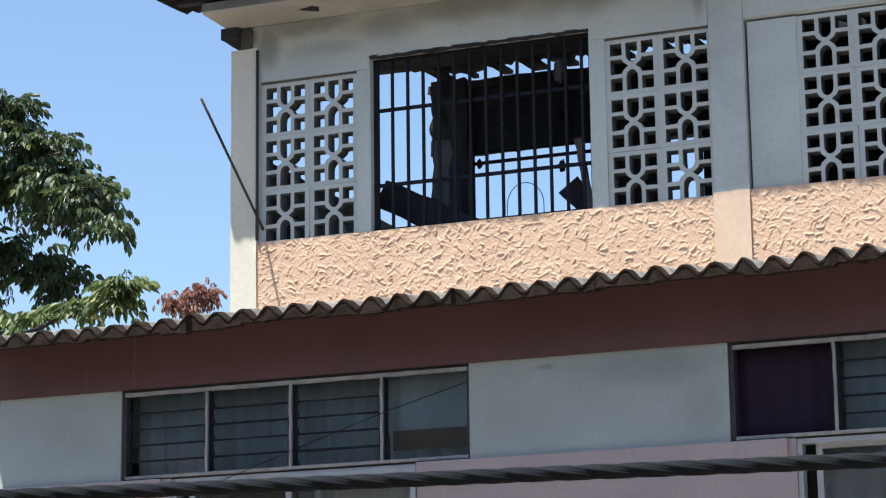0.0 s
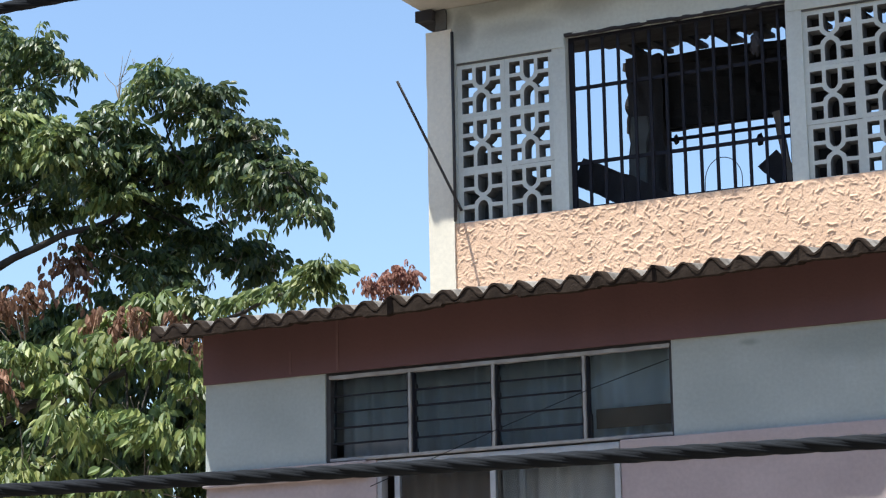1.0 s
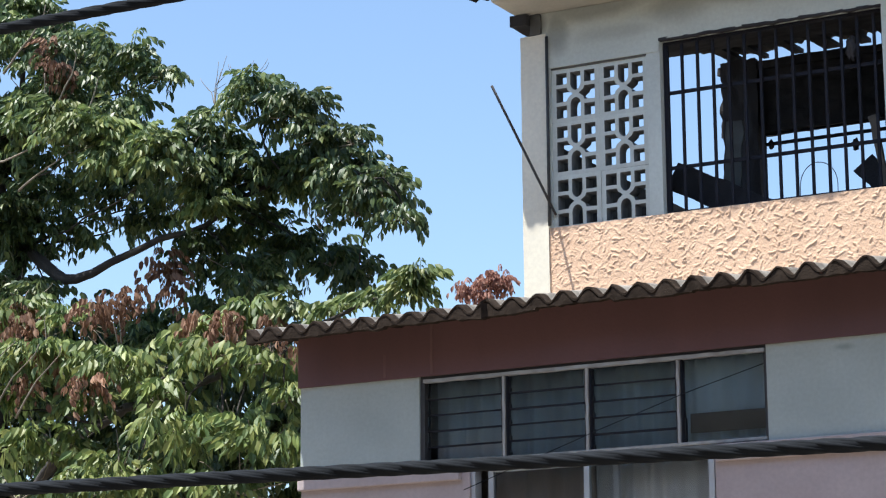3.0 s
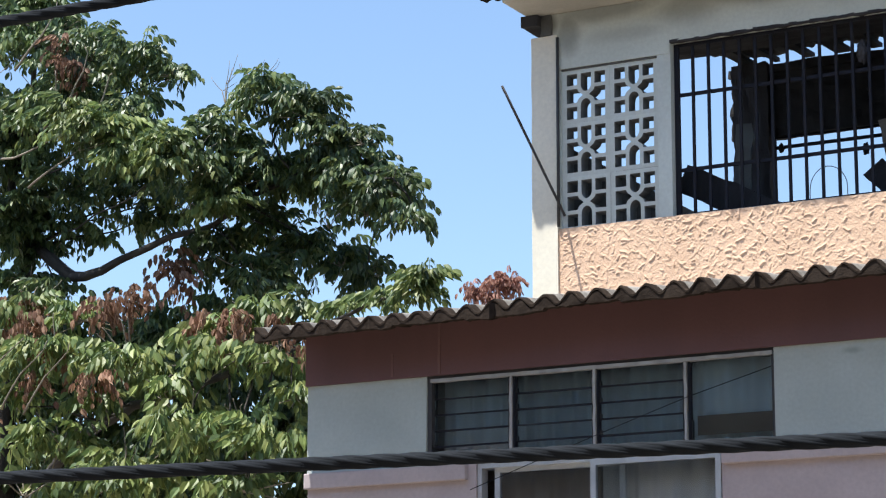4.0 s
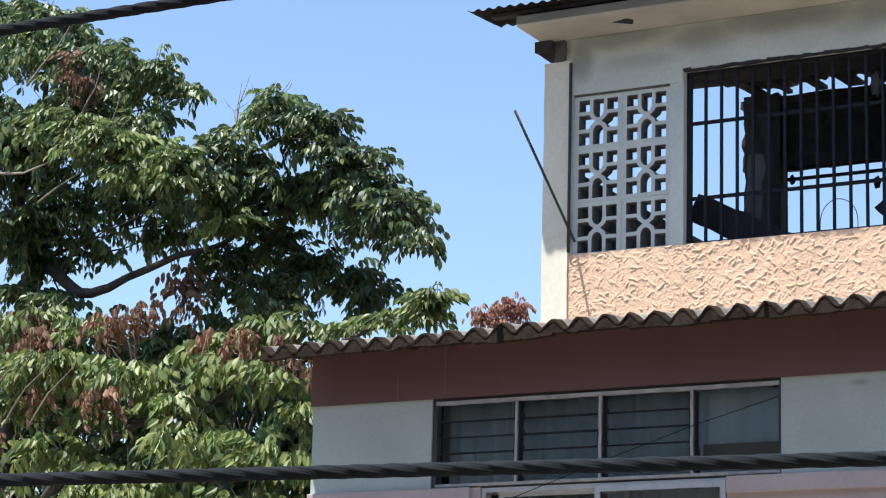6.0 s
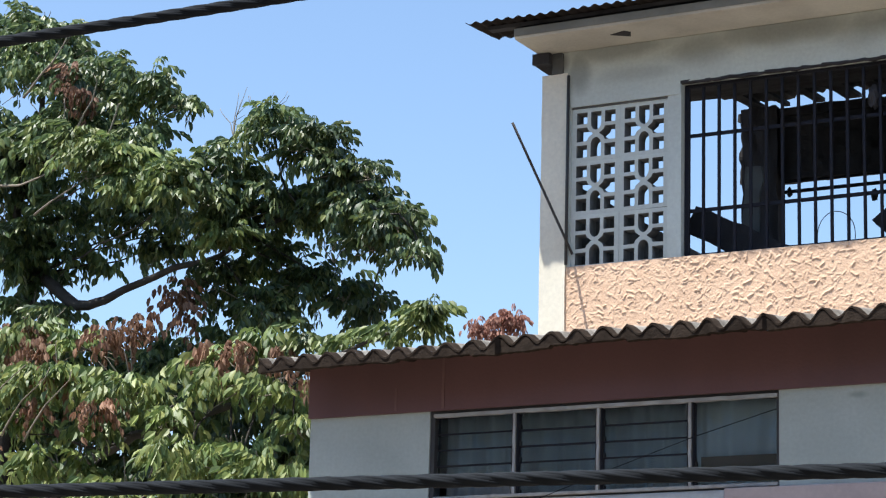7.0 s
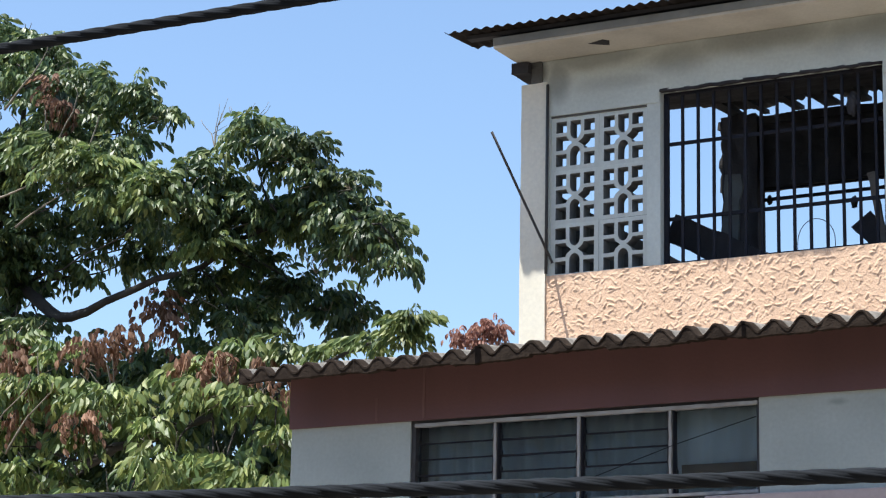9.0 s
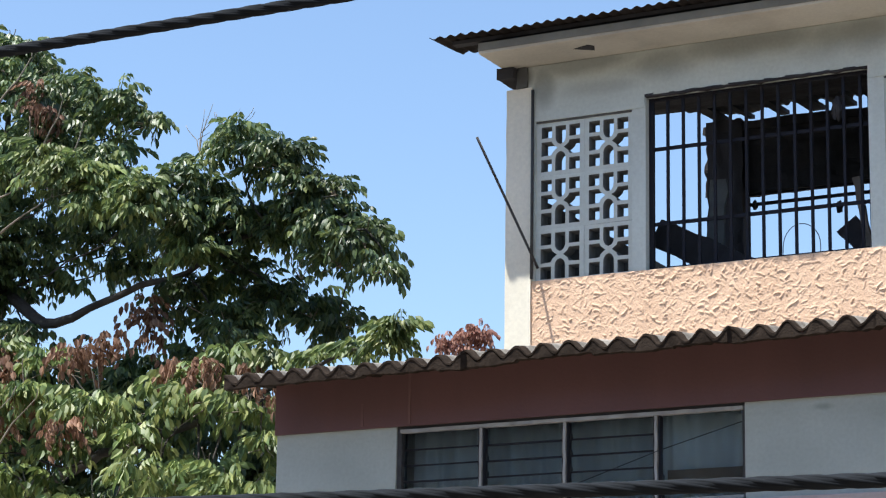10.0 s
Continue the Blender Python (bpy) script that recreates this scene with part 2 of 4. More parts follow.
def tube_arrays(path, radii, sides=8):
    """Vertices and faces of a tapered tube through the points."""
    pts = [Vector(p) for p in path]
    verts, faces = [], []
    up = Vector((0.13, 0.31, 0.94))
    for i, p in enumerate(pts):
        d = (pts[min(i + 1, len(pts) - 1)] - pts[max(i - 1, 0)]).normalized()
        a = d.cross(up)
        a = a.normalized() if a.length > 1e-3 else d.orthogonal().normalized()
        b = d.cross(a)
        for k in range(sides):
            w = 2 * math.pi * k / sides
            verts.append(p + (a * math.cos(w) + b * math.sin(w)) * radii[i])
    for i in range(len(pts) - 1):
        for k in range(sides):
            q = i * sides
            faces.append((q + k, q + (k + 1) % sides, q + sides + (k + 1) % sides, q + sides + k))
    faces.append(tuple(range(sides))[::-1])
    faces.append(tuple(range((len(pts) - 1) * sides, len(pts) * sides)))
    return verts, faces


def tube(name, path, radii, mat, parent=None, sides=8, label=""):
    v, f = tube_arrays(path, radii, sides)
    return raw(name, v, f, mat, parent, True, label)


def corrugated(name, x0, x1, y0, y1, z0, z1, pitch, amp, thick, mat, parent, ragged=0.0, per=10, rows=6, back=None, sheet=0, edge=None, rise=0.0, lump=0.0):
    """A waved sheet: waves run along x, the fall along y; back(x) gives a broken rear edge."""
    n = int((x1 - x0) / pitch * per)
    verts, faces = [], []
    for side in (0, 1):
        for j in range(rows + 1):
            for i in range(n + 1):
                x = x0 + (x1 - x0) * i / n
                v = j / rows
                ye = y0 - ragged * (0.5 + 0.5 * noise.noise((x * 2.3, 3.1, 0)) + 0.25 * noise.noise((x * 9, 1.1, 0)))
                k = int((x - x0) / (pitch * sheet)) if sheet else 0
                ye -= 0.022 * math.sin(k * 2.4) if sheet else 0
                yb = back(x) if back else y1
                y = ye + (yb - ye) * v
                z = z0 + (z1 - z0) * (y - y0) / (y1 - y0)
                z += (amp + (0.010 * noise.noise((x * 4.1, 2.2, 8)) if sheet else 0)) * math.cos(2 * math.pi * (x - x0) / pitch) + 0.006 * noise.noise((x * 1.7, y * 2, 5))
                z += 0.007 * math.sin(k * 4.1) + (0.010 * noise.noise((x * 0.9, 7.7, 0)) if sheet else 0)
                z += lump * noise.noise((x * 23, y * 5, 1.7)) + 0.5 * lump * noise.noise((x * 61, y * 11, 4.7))
                verts.append((x, y, z + rise * (x - x0) + H0 - thick * side * (1 + (0.5 * noise.noise((x * 17, 0.4, 2)) if lump else 0))))
    w, s = n + 1, (n + 1) * (rows + 1)
    for j in range(rows):
        for i in range(n):
            a = j * w + i
            faces.append((a, a + 1, a + w + 1, a + w))
            faces.append((s + a, s + a + w, s + a + w + 1, s + a + 1))
    for i in range(n):
        faces.append((i, s + i, s + i + 1, i + 1))
        a = rows * w + i
        faces.append((a, a + 1, s + a + 1, s + a))
    for j in range(rows):
        a = j * w
        faces.append((a, a + w, s + a + w, s + a))
        a = j * w + n
        faces.append((a, s + a, s + a + w, a + w))
    ob = raw(name, verts, faces, mat, parent, True)
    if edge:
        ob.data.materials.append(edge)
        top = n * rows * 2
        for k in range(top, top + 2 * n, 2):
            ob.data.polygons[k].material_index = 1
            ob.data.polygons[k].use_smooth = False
        # the underside and the top's first row take the edge material too
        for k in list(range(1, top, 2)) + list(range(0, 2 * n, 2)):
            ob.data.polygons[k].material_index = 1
    return ob


def ragged_box(name, x0, x1, y0, y1, z0, z1, mat, rough=0.012, cuts=14, label=""):
    bm = bmesh.new()
    add_box(bm, x0, x1, y0, y1, z0, z1)
    bmesh.ops.subdivide_edges(bm, edges=[e for e in bm.edges if e.calc_length() > 0.12], cuts=cuts, use_grid_fill=True)
    for v in bm.verts:
        p = v.co * 14
        v.co += Vector((noise.noise(p), noise.noise(p + Vector((9, 0, 0))), noise.noise(p + Vector((0, 9, 0))))) * rough
    return part(name, bm, mat, None, label)


# ---- ground and unseen walls added round the street ----
bm = bmesh.new()
bmesh.ops.create_grid(bm, x_segments=4, y_segments=4, size=1500)
tagged(part("ground", bm, M_GROUND), "dusty grey asphalt street in front of the houses", "ground", kind="structure")

# unseen wall behind the camera, added to cut sky light and darken reflections
bm = bmesh.new()
add_box(bm, -20.3, 26.3, -17.4, -17.0, -4.0, 7.0)
tagged(part("unseen_wall_opposite", bm, M_FAR), "unseen plain wall added across the street to cut sky light", "wall", kind="structure")
# unseen end walls, added to take the cable ends and block horizon light
for a in (-20.0, 26.0):
    bm = bmesh.new()
    add_box(bm, a - 0.3, a, -17.0, -4.5, -4.0, 3.0)
    tagged(part("unseen_wall_west" if a < 0 else "unseen_wall_east", bm, M_FAR), "unseen plain wall added beside the street to hold the cables", "wall", kind="structure")

# ---- front house: walls, fascia, roof ----
front = empty("front_house", 2.5, 0, 0, label="low pale blue house with mauve lower wall and brown fascia", category="house")
front_at = Matrix.Translation((-2.5, 0, 0))


def F(ob):
    """Hang a part under the front house without moving it."""
    ob.parent = front
    ob.matrix_parent_inverse = front_at
    return ob


def wall_with_holes(name, x0, x1, z0, z1, holes, y0, y1, mat):
    """An upright wall with rectangular holes through it, given as (x0, x1, z0, z1)."""
    xs = sorted({x0, x1, *[v for h in holes for v in h[:2]]})
    zs = sorted({z0, z1, *[v for h in holes for v in h[2:]]})
    solid = lambda i, k: 0 <= i < len(xs) - 1 and 0 <= k < len(zs) - 1 and not any(
        h[0] <= (xs[i] + xs[i + 1]) / 2 <= h[1] and h[2] <= (zs[k] + zs[k + 1]) / 2 <= h[3] for h in holes)
    bm = bmesh.new()
    memo = {}

    def vert(*c):
        if c not in memo:
            memo[c] = bm.verts.new((c[0], c[1], c[2] + H0))
        return memo[c]

    for i in range(len(xs) - 1):
        for k in range(len(zs) - 1):
            if not solid(i, k):
                continue
            a, b, c, d = xs[i], xs[i + 1], zs[k], zs[k + 1]
            bm.faces.new([vert(a, y0, c), vert(b, y0, c), vert(b, y0, d), vert(a, y0, d)])
            bm.faces.new([vert(a, y1, d), vert(b, y1, d), vert(b, y1, c), vert(a, y1, c)])
            if not solid(i - 1, k):
                bm.faces.new([vert(a, y1, c), vert(a, y0, c), vert(a, y0, d), vert(a, y1, d)])
            if not solid(i + 1, k):
                bm.faces.new([vert(b, y0, c), vert(b, y1, c), vert(b, y1, d), vert(b, y0, d)])
            if not solid(i, k - 1):
                bm.faces.new([vert(a, y1, c), vert(b, y1, c), vert(b, y0, c), vert(a, y0, c)])
            if not solid(i, k + 1):
                bm.faces.new([vert(a, y0, d), vert(b, y0, d), vert(b, y1, d), vert(a, y1, d)])
    return part(name, bm, mat)


XR = 9.0
F(wall_with_holes("upper_wall", -0.853, XR, -0.535, 0.30, [(0.0, 2.256, -0.535, 0.019), (3.78, 6.05, -0.535, 0.019)], 0.0, 0.14, M_PALE))
F(wall_with_holes("lower_wall", -0.848, XR, -4.0, -0.537, [(0.34, 1.925, -1.75, -0.537), (4.14, 5.72, -1.75, -0.537)], 0.004, 0.14, M_MAUVE))
F(box("side_wall", -0.853, -0.713, 0.14, 1.1, -4.0, 0.42, M_PALE))
F(box("back_wall", -0.713, 0.50, 0.96, 1.1, -4.0, 0.42, M_PALE))
F(box("inner_wall", -0.713, XR, 0.55, 0.66, -4.0, 0.485, M_ROOM))
F(box("end_wall", XR - 0.14, XR, 0.14, 0.55, -4.0, 0.42, M_PALE))
F(box("inner_floor", -0.71, XR - 0.14, 0.14, 0.55, -3.9, -3.8, M_ROOM))
F(box("inner_ceiling", -0.71, XR - 0.14, 0.14, 0.55, 0.24, 0.29, M_ROOM))
for a, b in ((-0.857, 0.285), (1.935, 4.10), (5.75, XR)):
    F(box("ledge", a, b, -0.035, 0.05, -0.635, -0.537, M_MAUVE, bevel=0.008))
for x, z1 in ((-0.232, 0.17), (0.098, 0.34)):
    F(ragged_box("filler_strip", x - 0.008, x + 0.010, -0.026, -0.018, 0.026, z1, M_FILLER, 0.004, 10))
for a, b in ((-0.86, XR),):
    fascia = box("fascia_board", a, b, -0.022, -0.002, 0.014, 0.372, M_FASCIA, bevel=0)
    for v in fascia.data.vertices:
        if v.co.z > (0.3 + H0 if fascia.location.z == 0 else 0.0):
            v.co.z += 0.011 * (v.co.x + fascia.location.x - a)
    F(fascia)
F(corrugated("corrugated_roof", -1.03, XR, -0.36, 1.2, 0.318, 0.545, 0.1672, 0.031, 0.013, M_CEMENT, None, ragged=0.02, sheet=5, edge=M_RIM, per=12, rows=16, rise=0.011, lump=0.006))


def eave_fill(x0, x1, pitch, amp, sheet):
    """Dark mortar packed under the crests along the eave, flat below."""
    n = int((x1 - x0) / pitch * 12)
    verts, faces = [], []
    for i in range(n + 1):
        x = x0 + (x1 - x0) * i / n
        k = int((x - x0) / (pitch * sheet))
        lift = 0.011 * (x - x0) + 0.007 * math.sin(k * 4.1) + 0.010 * noise.noise((x * 0.9, 7.7, 0))
        y = -0.36 - 0.022 * math.sin(k * 2.4) - 0.02 * (0.5 + 0.5 * noise.noise((x * 2.3, 3.1, 0)) + 0.25 * noise.noise((x * 9, 1.1, 0))) + 0.004 + 0.006 * noise.noise((x * 21, 1.9, 3))
        top = 0.318 + (amp + 0.010 * noise.noise((x * 4.1, 2.2, 8))) * math.cos(2 * math.pi * (x - x0) / pitch) + lift - 0.015 - 0.008 * abs(noise.noise((x * 11, 0.3, 4)))
        low = 0.318 - amp + lift - 0.030 - 0.008 * math.sin(int((x - x0) / (pitch * 3)) * 2.7) + 0.010 * noise.noise((x * 7, 2.3, 1)) + 0.006 * noise.noise((x * 31, 1.3, 1))
        top = max(top, low + 0.002)
        verts += [(x, y, low + H0), (x, y, top + H0), (x, y + 0.05, top + H0), (x, y + 0.05, low + H0)]
    for i in range(n):
        a = i * 4
        for j in range(4):
            faces.append((a + j, a + (j + 1) % 4, a + 4 + (j + 1) % 4, a + 4 + j))
    faces += [(3, 2, 1, 0), (n * 4, n * 4 + 1, n * 4 + 2, n * 4 + 3)]
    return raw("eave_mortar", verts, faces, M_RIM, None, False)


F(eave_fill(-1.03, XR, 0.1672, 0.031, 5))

# ---- windows of the front house ----
def louvre_window(x0, bays, z0, z1):
    """A row of glass louvres between mullions."""
    x1 = x0 + sum(w for w, _ in bays)
    win = F(wall_with_holes("louvre_window", x0 + 0.002, x1 - 0.002, z0 + 0.002, z1 - 0.002, [(x0 + 0.03, x1 - 0.02, z0 + 0.022, z1 - 0.028)], 0.012, 0.09, M_FRAME))
    def sub(ob):
        ob.parent = win
        return ob
    sub(ragged_box("head_rail", x0 + 0.03, x1 - 0.01, -0.006, 0.03, z1 - 0.044, z1 - 0.023, M_MULL, 0.003, 60))
    sub(box("sill_rail", x0 + 0.03, x1 - 0.01, 0.0, 0.04, z0 + 0.006, z0 + 0.026, M_MULL))
    x = x0
    for k, (w, tilt) in enumerate(bays):
        a, b = x + (0.03 if k == 0 else 0.018), x + w - 0.018
        if k:
            for side in (-1, 1):
                sub(box("jamb", x + side * 0.0165 - 0.0045, x + side * 0.0165 + 0.0045, 0.012, 0.06, z0 + 0.026, z1 - 0.046, M_IRON, bevel=0))
            sub(ragged_box("mullion", x - 0.009, x + 0.008, 0.0, 0.05, z0 + 0.024, z1 - 0.045, M_MULL, 0.005, 14))
        n = 1 if k == 3 and x0 < 1 else 5
        if tilt is not None:
            step = (z1 - z0 - 0.07) / n
            for j in range(n):
                zc = z0 + 0.026 + step * (j + 0.5)
                lean = tilt + RNG.uniform(-1.5, 1.5)
                if k == 0 and j == 0 and x0 < 1:
                    continue
                sub(box("louvre_blade", a + 0.006, b - 0.006, 0.045, 0.050, zc - step * 0.53, zc + step * 0.53, M_GLASS, bevel=0, turn=Matrix.Rotation(radians(-lean), 4, "X"))).visible_shadow = False
                # dark strip stands in for the shade under the blade's overlap
                sub(box("blade_shade", a + 0.006, b - 0.006, 0.038, 0.050, zc - step * 0.55 - RNG.uniform(0.003, 0.008), zc - step * 0.50, M_IRON, bevel=0))
                for xc in (a + 0.004, b - 0.004):
                    sub(box("clip", xc - 0.004, xc + 0.004, 0.035, 0.065, zc - step * 0.5, zc - step * 0.2, M_FRAME, bevel=0))
        x += w
    return win


def curtain(name, x0, x1, z0, z1, y, mat, label, folds=9, depth=0.02):
    n = int((x1 - x0) * 60)
    verts, faces = [], []
    for j in range(9):
        for i in range(n + 1):
            x = x0 + (x1 - x0) * i / n
            z = z0 + (z1 - z0) * j / 8
            d = depth * math.sin(folds * 2 * math.pi * (x - x0) / (x1 - x0) + 1.5 * noise.noise((x * 3, z, 1)))
            verts.append((x, y + d + 0.012 * noise.noise((x * 7, z * 3, 2)), z + H0))
    for j in range(8):
        for i in range(n):
            a = j * (n + 1) + i
            faces.append((a, a + 1, a + n + 2, a + n + 1))
    ob = raw(name, verts, faces, mat, None, True)
    ob.modifiers.new("thickness", "SOLIDIFY").thickness = 0.003
    return tagged(ob, label, "curtain")


louvre_window(0.0, [(0.576, 3), (0.552, 3), (0.582, 2), (0.546, 1)], -0.535, 0.019)
louvre_window(3.78, [(0.59, None), (0.56, 3), (0.56, 3), (0.56, 3)], -0.535, 0.019)
curtain("curtain", 0.02, 1.66, -0.56, 0.02, 0.20, M_CURTAIN, "dim grey curtain behind glass louvres", 14)
curtain("curtain", 1.68, 2.25, -0.56, 0.02, 0.15, M_VOILE, "pale grey gathered curtain behind glass louvres", 4)
curtain("curtain", 3.79, 4.36, -0.54, 0.0, 0.11, M_PURPLE, "dark purple curtain filling a window bay", 5, 0.008)
curtain("curtain", 4.38, 6.03, -0.56, 0.02, 0.20, M_CURTAIN, "dim grey curtain behind glass louvres", 12)
curtain("curtain", 0.40, 1.08, -1.80, -0.57, 0.22, M_DRAPE, "brownish gathered curtain behind a sliding window", 5)
curtain("curtain", 1.10, 1.90, -1.80, -0.57, 0.19, M_VOILE, "pale voile curtain drawn behind a sliding window", 6)
curtain("curtain", 4.20, 5.70, -1.80, -0.57, 0.24, M_CURTAIN, "grey gathered curtain behind a sliding window", 11)
tagged(box("hanging_cloth", 1.735, 2.225, 0.112, 0.116, -0.445, -0.33, M_TAN, bevel=0.001), "dark tan cloth strip hanging inside the louvre window", "cloth")


def sliding_window(x0, x1, z0, z1):
    win = F(wall_with_holes("sliding_window", x0 + 0.002, x1 - 0.002, z0, z1 - 0.002, [(x0 + 0.03, x1 - 0.028, z0 + 0.03, z1 - 0.03)], 0.02, 0.10, M_ALU))
    w = x1 - x0
    def sub(name, *a, **k):
        ob = wall_with_holes(name, *a, **k)
        ob.parent = win
        return ob
    for name, a, b, y in (("back_sash", x0 + 0.094, x0 + 0.60 * w, 0.066), ("front_sash", x0 + 0.48 * w, x1 - 0.004, -0.004)):
        s = sub(name, a, b, z0 + 0.02, z1 - 0.016, [(a + 0.034, b - 0.034, z0 + 0.06, z1 - 0.056)], y, y + 0.03, M_ALU)
        ob = box("pane", a + 0.034, b - 0.034, y + 0.012, y + 0.017, z0 + 0.06, z1 - 0.056, M_PANE, bevel=0)
        ob.visible_shadow = False
        ob.parent = s
    return win


sliding_window(0.34, 1.925, -1.75, -0.537)
sliding_window(4.14, 5.72, -1.75, -0.537)
tagged(tube("thin_cord", [(2.25, -0.03, H0 - 0.10), (1.75, -0.035, H0 - 0.235), (1.2, -0.04, H0 - 0.41), (0.75, -0.045, H0 - 0.56), (0.33, -0.05, H0 - 0.70)], [0.0026] * 5, M_IRON), "thin dark cord slung across the louvre window", "cord")

# ---- upper storey: wall, pillars, blocks ----
upper = empty("upper_house", 3.0, UY, 0, label="burnt-out white concrete upper storey with breeze blocks and peach parapet", category="house")
upper_at = Matrix.Translation((-3.0, -UY, 0))


def U(ob, parent=None):
    ob.parent = parent or upper
    if not parent:
        ob.matrix_parent_inverse = upper_at
    return ob


BW, BH = 0.335, 0.352
PANELS = [(0.59, 2), (2.90, 2), (4.085, 3)]
ZB, ZT = 1.0, 1.0 + 3 * BH
holes = [(x, x + n * BW, ZB, ZT + 0.012) for x, n in PANELS] + [(1.352, 2.80, 1.02, 2.14), (3.769, 4.085, 1.0, 2.076)]
wall_up = U(wall_with_holes("wall", 0.46, XR, -4.0, 2.46, holes, UY, UY + 0.14, M_PAINT))


U(ragged_box("pillar", 0.384, 0.566, UY - 0.016, UY + 0.14, -4.0, 2.30, M_PILLAR, 0.003, 40))
U(box("pillar", 3.553, 3.768, UY - 0.014, UY - 0.001, -4.0, 2.46, M_PAINT, bevel=0.008))
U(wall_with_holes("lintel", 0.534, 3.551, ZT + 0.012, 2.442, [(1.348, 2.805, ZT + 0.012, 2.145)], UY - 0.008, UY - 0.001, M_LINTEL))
# dark fill over the blocks stands in for the gap's shadow line
for x, n in PANELS[:2]:
    U(box("gap_shade_strip", x, x + n * BW, UY + 0.003, UY + 0.10, ZT + 0.0005, ZT + 0.0115, M_SOOT, bevel=0))
U(box("painted_band", 3.551, 3.770, UY - 0.018, UY - 0.0145, 0.40, 1.036, M_CREAM, bevel=0.001))
U(ragged_box("lintel_edge", 1.350, 2.802, UY - 0.010, UY + 0.02, 2.132, 2.150, M_CHAR, 0.008, 120))
U(box("slab", 0.352, XR, UY - 0.38, UY + 0.14, 2.445, 2.522, M_SOFFIT, bevel=0.022))
# thin strip whose dark colour holds stain and the zinc overhang's shade
U(box("slab_edge", 0.36, XR, UY - 0.385, UY - 0.3805, 2.462, 2.515, M_SHADED_GRIME, bevel=0.002, label="stained front edge of the slab, darkened for the zinc's shade"))
U(box("lintel", 3.770, XR, UY - 0.014, UY - 0.001, 2.078, 2.442, M_PAINT, bevel=0.004))
U(box("flat_panel", 3.784, 4.084, UY + 0.014, UY + 0.06, 1.02, 2.062, M_PAINT, bevel=0.003))
U(ragged_box("wall_end", 0.452, 0.53, UY - 0.018, UY + 0.14, 2.304, 2.444, M_SOOT, 0.012, 8, "sooty broken wall end above the pillar"))


def breeze_block_mesh():
    """One pierced concrete block: arch, cup, hexagon and square holes round a cross of webs."""
    w, h, d = BW, BH, 0.10
    ax, az = 0.032, 0.027
    iw, ih = w - 2 * ax, h - 2 * az
    P = lambda u, v: (ax + u * iw, az + v * ih)
    loops = [[(0, 0), (w, 0), (w, h), (0, h)]]
    arc = lambda cu, cv, ru, rv, a0, a1, n=8: [P(cu + ru * math.cos(radians(a0 + (a1 - a0) * k / n)), cv + rv * math.sin(radians(a0 + (a1 - a0) * k / n))) for k in range(n + 1)]
    loops.append([P(0.365, 0.0), P(0.635, 0.0)] + arc(0.5, 0.27, 0.135, 0.16, 0, 180))
    loops.append([P(0.635, 1.0), P(0.365, 1.0)] + arc(0.5, 0.75, 0.135, 0.16, 180, 360))
    for s in (0, 1):
        X = (lambda u: u) if s == 0 else (lambda u: 1 - u)
        loops.append([P(X(u), v) for u, v in ((0, 0), (0.275, 0), (0.275, 0.27), (0, 0.27))])
        loops.append([P(X(u), v) for u, v in ((0, 0.745), (0.275, 0.745), (0.275, 1.0), (0, 1.0))])
        loops.append([P(X(u), v) for u, v in ((0, 0.35), (0.27, 0.36), (0.30, 0.43), (0.42, 0.515), (0.30, 0.60), (0.27, 0.665), (0, 0.665))])
    bm = bmesh.new()
    edges = []
    for lp in loops:
        vs = [bm.verts.new((x, 0, z)) for x, z in lp]
        edges += [bm.edges.new((vs[i], vs[(i + 1) % len(vs)])) for i in range(len(vs))]
    bmesh.ops.triangle_fill(bm, use_beauty=True, use_dissolve=False, edges=edges)
    faces = list(bm.faces)
    ext = bmesh.ops.extrude_face_region(bm, geom=faces)
    bmesh.ops.translate(bm, vec=(0, d, 0), verts=[g for g in ext["geom"] if isinstance(g, bmesh.types.BMVert)])
    bmesh.ops.recalc_face_normals(bm, faces=bm.faces)
    me = bpy.data.meshes.new("breeze_block")
    bm.to_mesh(me)
    bm.free()
    me.materials.append(M_PAINT)
    me.materials.append(M_HOLE_SHADE)
    # inner and back faces are darker: the holes' shade is put into colour
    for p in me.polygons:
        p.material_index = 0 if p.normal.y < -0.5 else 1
    return me


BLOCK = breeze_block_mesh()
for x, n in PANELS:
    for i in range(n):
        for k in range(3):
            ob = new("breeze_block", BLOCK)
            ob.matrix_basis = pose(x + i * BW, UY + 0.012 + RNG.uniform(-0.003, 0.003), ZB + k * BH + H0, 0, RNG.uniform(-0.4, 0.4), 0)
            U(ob)


